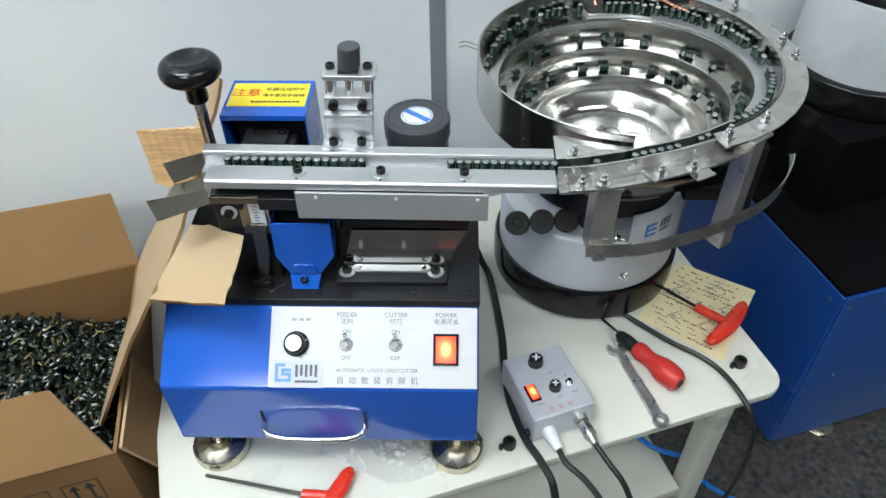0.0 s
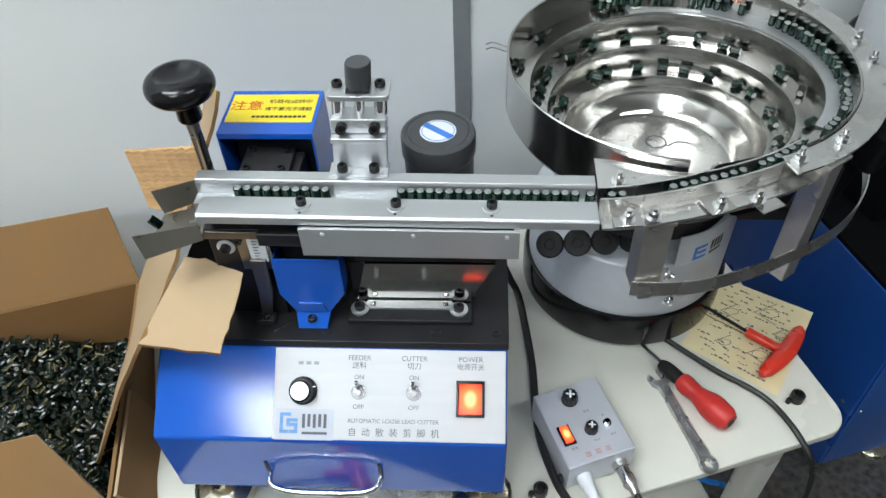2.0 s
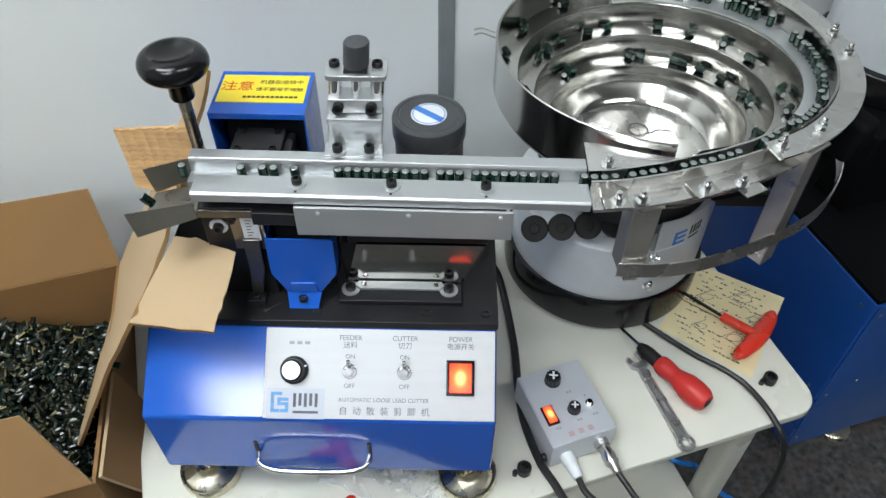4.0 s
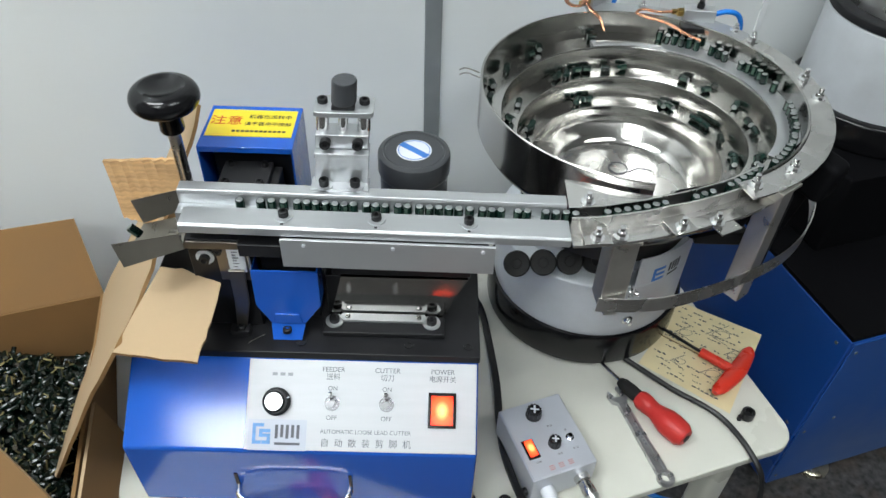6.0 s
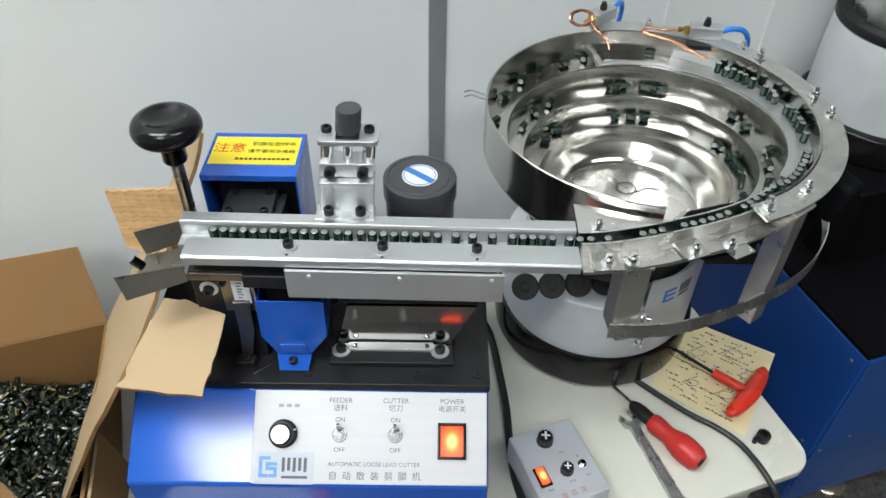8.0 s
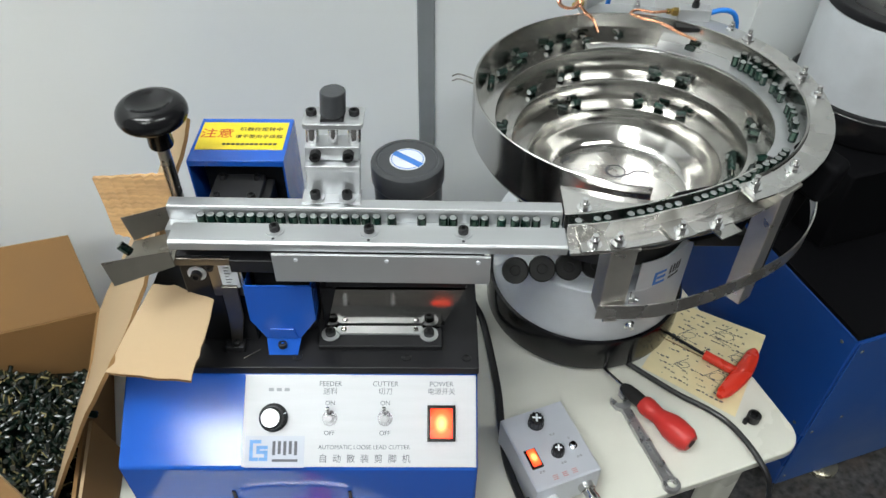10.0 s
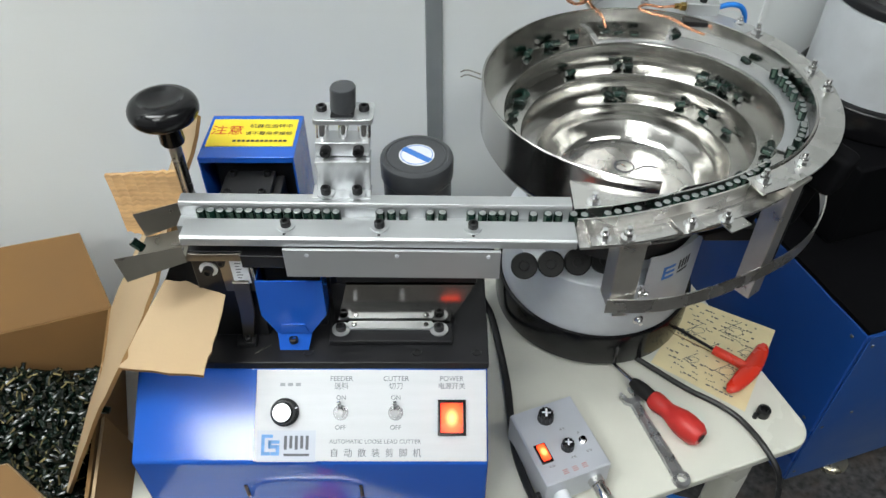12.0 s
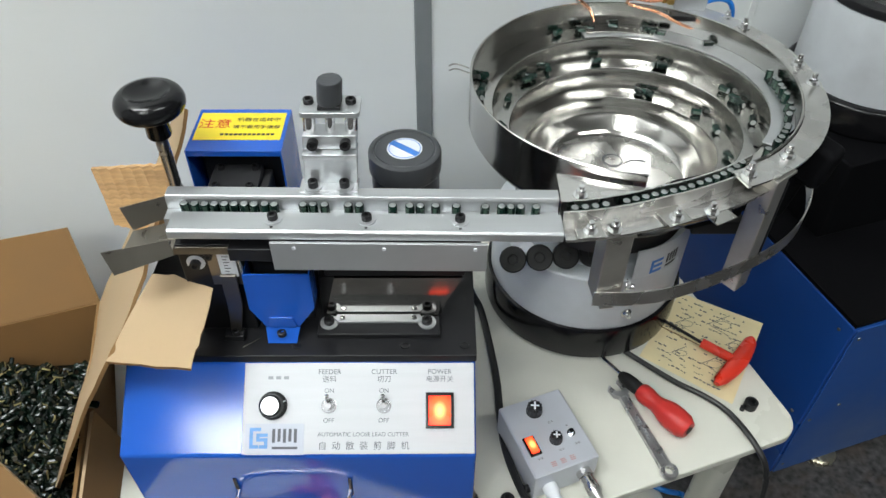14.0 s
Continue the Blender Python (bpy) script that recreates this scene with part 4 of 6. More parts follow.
    for k in range(n + 1):
        u = 0.06 + 0.385 * k / n
        a = radians(A_OUT + 360 * u)
        r, z = spiral(u)
        d = Vector((math.cos(a), math.sin(a)))
        rows.append([bm.verts.new((BC.x + d.x * q, BC.y + d.y * q, z + w)) for q, w in ((0.1614, 0.0006), (spiral(u + 1)[0] - 0.001, 0.0006), (spiral(u + 1)[0] - 0.001, 0.0022), (0.1614, 0.0022))])
    for p, q in zip(rows, rows[1:]):
        for i in range(4):
            bm.faces.new((p[i], p[(i + 1) % 4], q[(i + 1) % 4], q[i]))
    bm.faces.new(rows[0])
    bm.faces.new(rows[-1][::-1])
    part("sorting_ledge", bm, M_ALU, bowl, "pale satin sorting ledge")
    # flange with bolts
    bm = B()
    ring_strip(bm, BC, 0.1646, 0.1872, RIM - 0.0045, RIM - 0.0025, -70, 38, 56)
    fg = part("flange", bm, M_STEEL_ROUGH, t, "flat stainless flange bolted round the rim")
    for a, br in ((-66, 0.1725), (-50, 0.1735), (-4, 0.178), (8, 0.178), (36, 0.1785)):
        hex_bolt("flange_bolt", fg, BC.x + br * math.cos(radians(a)), BC.y + br * math.sin(radians(a)), RIM - 0.0024, 0.0045, 0.0055, stud=0.006)
    bm = B()
    ring_strip(bm, BC, 0.1646, 0.190, RIM - 0.0045, RIM - 0.0025, 38.5, 101, 40)
    bf = part("nozzle_bar", bm, M_ALU, t, "flat aluminium nozzle bar")
    for a in (44, 79):
        hex_bolt("flange_bolt", bf, BC.x + 0.183 * math.cos(radians(a)), BC.y + 0.183 * math.sin(radians(a)), RIM - 0.0024, 0.004, 0.005)
    # air nozzles
    for a, flip in ((59, 0), (96, 1)):
        ra_ = 0.1795 + 0.012 * flip
        m = pose(BC.x + ra_ * math.cos(radians(a)), BC.y + ra_ * math.sin(radians(a)), RIM - 0.0024, 0, 0, a - 65 + 12 * flip)
        bm = B()
        box(bm, -0.016, 0.020, -0.008, 0.008, 0.0, 0.014, 0.001, m=m)
        nb = part("nozzle_block", bm, M_ALU, t, "small aluminium air nozzle block")
        bm = B()
        lathe(bm, [(0, 0), (0.0042, 0), (0.0042, 0.005), (0.003, 0.0055), (0.003, 0.009), (0, 0.009)], m @ pose(0.002, 0, 0.0141), 18)
        part("valve_screw", bm, M_BOLT, nb)
        if not flip:
            bm = B()
            box(bm, -0.020, 0.014, -0.024, -0.0085, -0.006, -0.0002, 0.001, m=m)
            part("sensor_head", bm, M_BOLT, nb, "small black sensor under the nozzle block")
        bm = B()
        lathe(bm, [(0, 0), (0.0052, 0), (0.0052, 0.006), (0.0035, 0.007), (0.0035, 0.013), (0, 0.013)], m @ pose(-0.0162, 0, 0.007, 0, -90, 0), 6)
        part("brass_fitting", bm, mat_brass, nb)
        bm = B()
        if flip:        # wound into a loose coil
            c0 = Vector((0.166, 0.998, RIM + 0.012))
            pts = [m @ Vector((-0.028, 0, 0.007))]
            pts += [c0 + Vector((0.0125 * math.cos(a2) - 0.0012 * a2 / 6.28, 0.006 * math.sin(a2) - 0.0022 * a2 / 6.28, 0.0065 * math.sin(a2) + 0.001 * a2 / 6.28)) for a2 in [0.2 + 0.7 * q for q in range(27)]]
            pts += [Vector((0.181, 0.990, RIM + 0.004)), Vector((0.192, 0.984, RIM - 0.004)), Vector((0.198, 0.975, RIM - 0.016))]
        else:
            pts = [m @ Vector(p) for p in ((-0.028, 0, 0.007), (-0.045, -0.004, 0.007), (-0.062, -0.002, 0.008), (-0.070, -0.008, 0.006), (-0.058, -0.014, 0.004), (-0.036, -0.020, 0.002), (-0.012, -0.028, -0.006), (0.004, -0.033, -0.010))]
        sweep(bm, smooth_path(pts, 6), 0.0017, 8)
        part("copper_nozzle", bm, M_COPPER, nb, "bent copper nozzle pipe")
        bm = B()
        pts = [m @ Vector(p) for p in ((0.0202, 0, 0.008), (0.034, 0.002, 0.011), (0.048, 0.006, 0.006), (0.056, 0.010, -0.010), (0.056, 0.014, -0.04), (0.050, 0.02, -0.10))]
        sweep(bm, smooth_path(pts, 6), 0.003, 10)
        part("air_hose", bm, M_HOSE, nb, "bright blue air hose")
    # wires at the rim
    for k in range(2):
        bm = B()
        x, y = 0.046, 0.868 + 0.010 * k
        sweep(bm, smooth_path([(x + 0.004, y, 1.030), (x - 0.010, y + 0.002, 1.034), (x - 0.018, y, 1.033)]), 0.0008, 6)
        part("wire_end", bm, M_LEAD, t)
    # outlet track
    path = smooth_path([(0.300, 0.700, 1.038), (0.265, 0.678, 1.0385), (0.229, 0.662, 1.039), (0.205, 0.654, 1.039), (0.185, 0.647, 1.039), (0.166, 0.642, 1.039), (0.149, 0.638, 1.039), (0.133, 0.6355, 1.0385), (0.1185, 0.6345, 1.038)], 4)
    offs = [(-0.026, -0.006, 1.0275, 1.0300, "outlet_plate"), (-0.0074, -0.0058, 1.0302, 1.0436, "outlet_wall"), (0.0056, 0.0072, 1.022, 1.0440, "outlet_wall"), (-0.0056, 0.0054, 1.0270, 1.0300, "outlet_floor"), (-0.0125, -0.0076, 1.0302, 1.0318, "outlet_strip")]
    for o0, o1, za, zb, nm in offs:
        bm = B()
        rows = []
        for i, p in enumerate(path):
            d = (path[min(i + 1, len(path) - 1)] - path[max(i - 1, 0)])
            s = Vector((d.y, -d.x, 0)).normalized() * -1
            if s.y < 0:
                s = -s
            rows.append([bm.verts.new((p.x + s.x * o, p.y + s.y * o, z)) for o, z in ((o0, za), (o1, za), (o1, zb), (o0, zb))])
        for p, q in zip(rows, rows[1:]):
            for i in range(4):
                bm.faces.new((p[i], p[(i + 1) % 4], q[(i + 1) % 4], q[i]))
        bm.faces.new(rows[0])
        bm.faces.new(rows[-1][::-1])
        part(nm, bm, {"outlet_plate": M_TRACK, "outlet_strip": M_TRACK, "outlet_floor": M_BLACK}.get(nm, M_STEEL_ROUGH), t)
    # pale filler plate between the outlet and the bowl
    bm = B()
    prism(bm, [(0.1190, 0.6420), (0.134, 0.6435), (0.150, 0.6462), (0.167, 0.6502), (0.186, 0.6556), (0.203, 0.6625), (0.186, 0.6652), (0.168, 0.6690), (0.150, 0.6750), (0.134, 0.6810), (0.1195, 0.6830)], "z", 1.0385, 1.0400)
    part("filler_plate", bm, M_TRACK, t, "pale steel plate between outlet and bowl")
    for x, y in ((0.140, 0.6165), (0.160, 0.6185), (0.214, 0.633), (0.245, 0.640), (0.136, 0.6530)):
        hex_bolt("track_bolt", t, x, y, 1.0325 if y != 0.6530 else 1.0401, 0.0042, 0.0055, stud=0.005)
    for x, y, an in ((0.139, 0.620, 5), (0.212, 0.636, 22), (0.252, 0.643, 28)):
        bm = B()
        box(bm, -0.011, 0.011, -0.012, 0.010, -0.001, 0.0006, 0.0003, m=pose(x, y, 1.0328 - (0.004 if an == 28 else 0), 0, 0, an))
        part("track_clip", bm, M_STEEL, t)
    # brackets
    bm = B()
    box(bm, -0.0135, 0.0102, -0.012, 0.012, 0.0, 0.078, 0.0015, m=pose(0.168, 0.632, 0.944, 0, 0, 6))
    box(bm, -0.0140, 0.0112, -0.014, 0.018, 0.0782, 0.0815, 0.0008, m=pose(0.168, 0.632, 0.944, 0, 0, 6))
    b1 = part("bracket", bm, M_GALV, t, "square steel bracket tube")
    bm = B()
    box(bm, -0.005, 0.008, -0.004, 0.004, -0.020, -0.0003, 0.0008, m=pose(0.170, 0.632, 0.944, 0, 0, 6))
    part("bracket_tab", bm, M_STEEL_ROUGH, b1)
    hex_bolt("bracket_bolt", b1, 0, 0, 0, 0.004, 0.004, m=pose(0.184, 0.628, 0.957, 90, 0, 70))
    bm = B()
    box(bm, -0.0085, 0.0105, -0.010, 0.010, -0.022, 0.116, 0.0015, m=pose(0.309, 0.682, 0.925, 0, 0, 38))
    box(bm, -0.013, 0.016, -0.013, 0.014, 0.1162, 0.1195, 0.0008, m=pose(0.308, 0.682, 0.925, 0, 0, 38))
    part("bracket", bm, M_GALV, t)
    # guard band
    bm = B()
    pts = smooth_path([(0.154, 0.6175, 0.950), (0.190, 0.618, 0.950), (0.225, 0.6245, 0.950), (0.282, 0.648, 0.950), (0.345, 0.686, 0.951), (0.385, 0.732, 0.953), (0.406, 0.785, 0.955), (0.408, 0.835, 0.957), (0.392, 0.885, 0.958), (0.362, 0.925, 0.958)], 8)
    sweep(bm, pts, 0, flat=(0.0085, 0.0007))
    part("guard_band", bm, M_STEEL_ROUGH, t, "thin bent stainless guard band")
    # plain dark blocks added to fill the space between bowl and base
    for k, (x, y, z, sx, sy, sz, an) in enumerate(((0.372, 0.745, 1.012, 0.03, 0.05, 0.045, 40), (0.285, 0.745, 0.958, 0.07, 0.05, 0.03, 22), (0.350, 0.765, 0.965, 0.035, 0.06, 0.06, 25))):
        bm = B()
        box(bm, -sx / 2, sx / 2, -sy / 2, sy / 2, -sz / 2, sz / 2, 0.008, 3, m=pose(x, y, z, 8, 5, an))
        part("dark_block", bm, M_DARK, t, "plain matt black block filling the space around the bowl")
    bm = B()
    box(bm, 0.335, 0.350, 0.72, 0.745, 0.90, 1.0, 0.002)
    part("block_mount", bm, M_BLACK, t)
    bm = B()
    box(bm, 0.295, 0.352, 0.772, 0.83, 0.885, 0.902, 0.002)
    part("block_mount", bm, M_BLACK, t)
    return t


mat_brass = mat("brass", (0.78, 0.56, 0.2), 0.25, 1.0, vary=0.1, scale=60)
FEEDER = bowl_feeder()


# ---- cabinet and second feeder behind ----
def cabinet():
    m = pose(0.5745, 0.810, FZ, 0, 0, 18.0)
    t = thing("machine_cabinet", m, "low dark blue steel machine cabinet with a black top", "cabinet")
    bm = B()
    box(bm, 0, 0.60, 0, 0.38, 0.014, 0.386, 0.003)
    body = part("body", bm, M_BLUE_DARK, t, local=True)
    bm = B()
    box(bm, 0.001, 0.60, 0.001, 0.38, 0.3862, 0.3935, 0.001)
    part("top_plate", bm, M_DARK, t, "matt black top plate", local=True)
    bm = B()
    box(bm, 0.06, 0.45, 0.16, 0.379, 0.3937, 0.53, 0.004)
    part("pedestal", bm, M_DARK, t, "black pedestal block", local=True)
    # thin added sheet; its paler colour stands for light on the front face
    bm = B()
    box(bm, 0.0035, 0.597, -0.0030, -0.0004, 0.018, 0.384, 0.001)
    part("lit_front_sheet", bm, M_BLUE_LIT_SMUDGED, t, "added blue front sheet, smudged, with the light on it painted in", local=True)
    for x, z in ((0.014, 0.365), (0.014, 0.17), (0.014, 0.04), (0.06, 0.19), (0.20, 0.365)):
        bm = B()
        lathe(bm, [(0.003, 0), (0.0026, 0.001), (0, 0.0014)], pose(x, -0.0031, z, 90), 12)
        part("screw", bm, M_DARK_STEEL, t, local=True)
    for y, z in ((0.02, 0.365), (0.02, 0.17)):
        bm = B()
        lathe(bm, [(0.003, 0), (0.0026, 0.001), (0, 0.0014)], pose(-0.0001, y, z, 0, -90, 0), 12)
        part("screw", bm, M_DARK_STEEL, t, local=True)
    for x, y in ((0.111, 0.010), (0.5, 0.010), (0.111, 0.34), (0.5, 0.34)):
        bm = B()
        lathe(bm, [(0, 0), (0.026, 0), (0.027, 0.003), (0.027, 0.010), (0.022, 0.0135), (0, 0.0135)], pose(x, y, 0), 28)
        part("foot", bm, M_BRASS, t, "round metal foot", local=True)
    f = thing("bowl_feeder", pose(0.665, 1.150, 0.82, 0, 0, 0), "second white feeder base with black ring and steel bowl", "bowl feeder")
    bm = B()
    lathe(bm, [(0, 0), (0.118, 0), (0.124, 0.008), (0.124, 0.044), (0.118, 0.05), (0, 0.05)], None, 64)
    part("base_ring", bm, M_BLACK_GLOSS, f, "black base ring", local=True)
    bm = B()
    lathe(bm, [(0, 0.0502), (0.113, 0.0502), (0.113, 0.166), (0.109, 0.170), (0.096, 0.170), (0, 0.170)], None, 64)
    cv = part("drive_cover", bm, M_WHITE_PAINT, f, "white enamelled cover, scuffed", local=True)
    bm = B()
    lathe(bm, [(0, 0.1702), (0.112, 0.1702), (0.1135, 0.172), (0.1135, 0.181), (0.111, 0.183), (0, 0.183)], None, 64)
    part("drive_plate", bm, M_BLACK, f, local=True)
    bm = B()
    lathe(bm, [(0, 0.1832), (0.094, 0.1832), (0.101, 0.24), (0.112, 0.30), (0.114, 0.34), (0.112, 0.34), (0.098, 0.245), (0, 0.22)], None, 64)
    part("bowl", bm, M_STEEL_ROUGH, f, "steel bowl", local=True)


cabinet()


# ---- cardboard box with loose capacitors ----
BOX = pose(-0.318, 0.507, FZ, 0, 0, YAW)      # front right corner; x to the right, y to the back


def ragged(pts, amount, rng, n=6):
    """Breaks each edge of an outline into uneven short pieces."""
    out = []
    for i, p in enumerate(pts):
        a, b = Vector(p), Vector(pts[(i + 1) % len(pts)])
        for k in range(n):
            q = a.lerp(b, k / n)
            if k:
                q += Vector((rng.uniform(-amount, amount), rng.uniform(-amount, amount), rng.uniform(-amount, amount)))
            out.append(q)
    return out


def board(bm, pts, normal, thick=0.0035):
    """A cardboard sheet with the outline pts, thickened along normal; outside and inside faces of material 0, cut edge 1."""
    nn = Vector(normal).normalized() * thick
    a = [bm.verts.new(p) for p in pts]
    b = [bm.verts.new(Vector(p) + nn) for p in pts]
    bm.faces.new(a)
    bm.faces.new(b[::-1])
    for i in range(len(a)):
        j = (i + 1) % len(a)
        bm.faces.new((a[i], b[i], b[j], a[j])).material_index = 1
    return bm


def cardboard_box():
    rng = random.Random(5)
    t = thing("cardboard_box", BOX, "open brown cardboard box filled with loose capacitors", "box")
    W, D, H = 0.42, 0.295, 0.468
    FX, BX = -0.015, 0.014          # the box is pulled out of square
    th = 0.004
    for nm, b in (("front_wall", (-W, FX, 0, th, 0, H)), ("back_wall", (-W, BX, D - th, D, 0, H)), ("side_wall", (-W, -W + th, th + 0.0002, D - th - 0.0002, 0, H)), ("bottom", (-W + th, -th, th, D - th, 0.001, 0.006))):
        bm = B()
        box(bm, *b)
        w = part(nm, bm, M_CARD, t, local=True)
        if nm == "front_wall":
            front = w
    bm = B()
    prism(bm, [(FX - th, th + 0.0002), (FX, th + 0.0002), (BX, D - th - 0.0002), (BX - th, D - th - 0.0002)], "z", 0, H)
    part("side_wall", bm, M_CARD, t, local=True)
    # flaps: back one up and outwards, front one up and inwards, left one down
    bm = B()
    board(bm, [Vector(p) for p in ((-W, D - 0.002, H + 0.001), (BX, D - 0.002, H + 0.001), (BX - 0.012, D + 0.050, H + 0.083), (-0.20, D + 0.053, H + 0.086), (-W + 0.02, D + 0.052, H + 0.085))], (0, 1, -0.6), th)
    part("back_flap", bm, [M_CARD, M_CARD_PALE], t, "raised brown back flap", local=True)
    bm = B()
    board(bm, [Vector(p) for p in ((-W, 0.001, H + 0.001), (FX - 0.002, 0.001, H + 0.001), (FX - 0.050, 0.058, H + 0.058), (-0.20, 0.060, H + 0.060), (-W + 0.03, 0.058, H + 0.058))], (0, -1, 1), th)
    part("front_flap", bm, [M_CARD, M_CARD_PALE], t, "front flap folded up and inwards", local=True)
    bm = B()
    board(bm, [Vector(p) for p in ((FX + 0.002, 0.006, H - 0.001), (0.001, 0.13, H - 0.001), (0.024, 0.115, H - 0.075), (0.012, 0.02, H - 0.082))], (1, 0, 0.3), th)
    part("side_flap", bm, [M_CARD, M_CARD_PALE], t, "torn side flap hanging down", local=True)
    # printed handling signs on the front
    for k, sx in enumerate((-0.165, -0.115, -0.065)):
        bm = B()
        for a in ((-0.019, 0.019, 0.020, 0.0212), (-0.019, 0.019, -0.0212, -0.020), (-0.019, -0.0178, -0.020, 0.020), (0.0178, 0.019, -0.020, 0.020)):
            box(bm, sx + a[0], sx + a[1], -0.0004, -0.0001, H - 0.055 + a[2], H - 0.055 + a[3])
        if k == 2:
            for q in (-0.008, 0.008):
                box(bm, sx + q - 0.0015, sx + q + 0.0015, -0.0004, -0.0001, H - 0.068, H - 0.044)
                prism(bm, [(sx + q - 0.006, H - 0.048), (sx + q + 0.006, H - 0.048), (sx + q, H - 0.038)], "y", -0.0004, -0.0001)
            box(bm, sx - 0.014, sx + 0.014, -0.0004, -0.0001, H - 0.072, H - 0.0695)
        elif k == 1:
            prism(bm, [(sx - 0.013, H - 0.056)] + [(sx + 0.013 * math.cos(radians(180 - 20 * i)), H - 0.056 + 0.012 * math.sin(radians(180 - 20 * i))) for i in range(1, 9)] + [(sx + 0.013, H - 0.056)], "y", -0.0004, -0.0001)
            box(bm, sx - 0.001, sx + 0.001, -0.0004, -0.0001, H - 0.070, H - 0.056)
        else:
            prism(bm, [(sx - 0.009, H - 0.041), (sx + 0.009, H - 0.041), (sx + 0.005, H - 0.055), (sx - 0.005, H - 0.055)], "y", -0.0004, -0.0001)
            box(bm, sx - 0.001, sx + 0.001, -0.0004, -0.0001, H - 0.067, H - 0.055)
            box(bm, sx - 0.007, sx + 0.007, -0.0004, -0.0001, H - 0.070, H - 0.067)
        part("handling_sign", bm, M_INK, t, "black printed handling sign", local=True)
    bm = B()
    box(bm, -0.085, -0.045, -0.0004, -0.0001, H - 0.088, H - 0.081)
    part("printed_bar", bm, M_INK, t, local=True)


cardboard_box()


def torn_sheet():
    """Cardboard sheet that stands in the box and leans on the machine; one piece is bent over, one torn off to the side."""
    rng = random.Random(11)
    t = thing("torn_cardboard_sheet", pose(-0.39, 0.66, 0.74), "torn pale cardboard sheet standing in the box", "cardboard")

    near = [(-0.385, 0.563, 0.717), (-0.313, 0.558, 0.853), (-0.263, 0.557, 0.939), (-0.258, 0.6, 0.943), (-0.251, 0.64, 0.958), (-0.249, 0.675, 0.972), (-0.237, 0.715, 1.003), (-0.223, 0.745, 1.036), (-0.2175, 0.758, 1.058)]
    far = [(-0.422, 0.6, 0.657), (-0.418, 0.68, 0.684), (-0.405, 0.74, 0.724), (-0.401, 0.785, 0.757), (-0.358, 0.79, 0.83), (-0.312, 0.785, 0.908), (-0.278, 0.78, 0.966), (-0.248, 0.778, 1.018), (-0.238, 0.783, 1.042)]
    near, far = smooth_path(near, 4), smooth_path(far, 4)
    bm = B()
    rows = []
    for a, b in zip(near, far):
        w = Vector((rng.uniform(-0.0004, 0.0004), rng.uniform(-0.0015, 0.0015), rng.uniform(-0.0006, 0.0006)))
        nn = Vector((0.85, 0, -0.5)).normalized() * 0.0035
        rows.append([bm.verts.new(a + w), bm.verts.new(b + w), bm.verts.new(b + w + nn), bm.verts.new(a + w + nn)])
    for p, q in zip(rows, rows[1:]):
        for i in range(4):
            bm.faces.new((p[i], p[(i + 1) % 4], q[(i + 1) % 4], q[i])).material_index = i % 2
    bm.faces.new(rows[0])
    bm.faces.new(rows[-1][::-1])
    part("upright_panel", bm, [M_CARD_PALE, M_CARD], t, "pale upright cardboard panel with torn edges")
    bm = B()
    q = [(-0.262, 0.557, 0.9405), (-0.183, 0.538, 0.955), (-0.178, 0.572, 0.966), (-0.176, 0.607, 0.976), (-0.212, 0.626, 0.972), (-0.240, 0.638, 0.9625)]
    board(bm, ragged(q, 0.0010, rng, 5), (-0.2, 0.1, -1))
    part("bent_flap", bm, [M_CARD_PALE, M_CARD], t, "square flap bent out over the machine")
    bm = B()
    n, cols = 22, []
    for k in range(n + 1):
        u = k / n
        x = -0.300 + 0.075 * u
        top = 1.022 + 0.006 * u + rng.uniform(-0.001, 0.001)
        bot = 0.965 + 0.020 * u - 0.016 * math.sin(math.pi * u) + rng.uniform(-0.002, 0.002)
        cols.append([bm.verts.new((x, 0.712 + 0.0015 * math.sin(k * 2.1), top)), bm.verts.new((x + 0.004, 0.706 + 0.0015 * math.sin(k * 2.1 + 1), (top + bot) / 2)), bm.verts.new((x + 0.008, 0.700, bot)), bm.verts.new((x + 0.008, 0.7035, bot)), bm.verts.new((x, 0.7155, top))])
    for a, b in zip(cols, cols[1:]):
        for i in range(5):
            bm.faces.new((a[i], a[(i + 1) % 5], b[(i + 1) % 5], b[i]))
    bm.faces.new(cols[0])
    bm.faces.new(cols[-1][::-1])
    part("torn_liner", bm, M_CORRUGATED, t, "torn corrugated inner layer")


M_CORRUGATED = mat("corrugated_inner", (0.55, 0.34, 0.16), 0.8, vary=0.35, scale=70, stretch=(0.25, 1, 4), bump=0.6, bump_scale=180)
torn_sheet()


# ---- capacitors ----
CAP_R, CAP_H = 0.0038, 0.0115


def cap_mesh(bm, m=None, seg=14, h=CAP_H, r=CAP_R):
    lathe(bm, [(0, 0), (r * 0.8, 0), (r, 0.0006), (r, 0.0012), (r * 0.93, 0.0017), (r, 0.0022), (r, h - 0.0008), (r * 0.9, h - 0.0002), (r * 0.78, h - 0.0002)], m, seg, 0)
    lathe(bm, [(r * 0.78, h - 0.0002), (r * 0.72, h - 0.0004), (0, h - 0.0004)], m, seg, 1)
    return bm


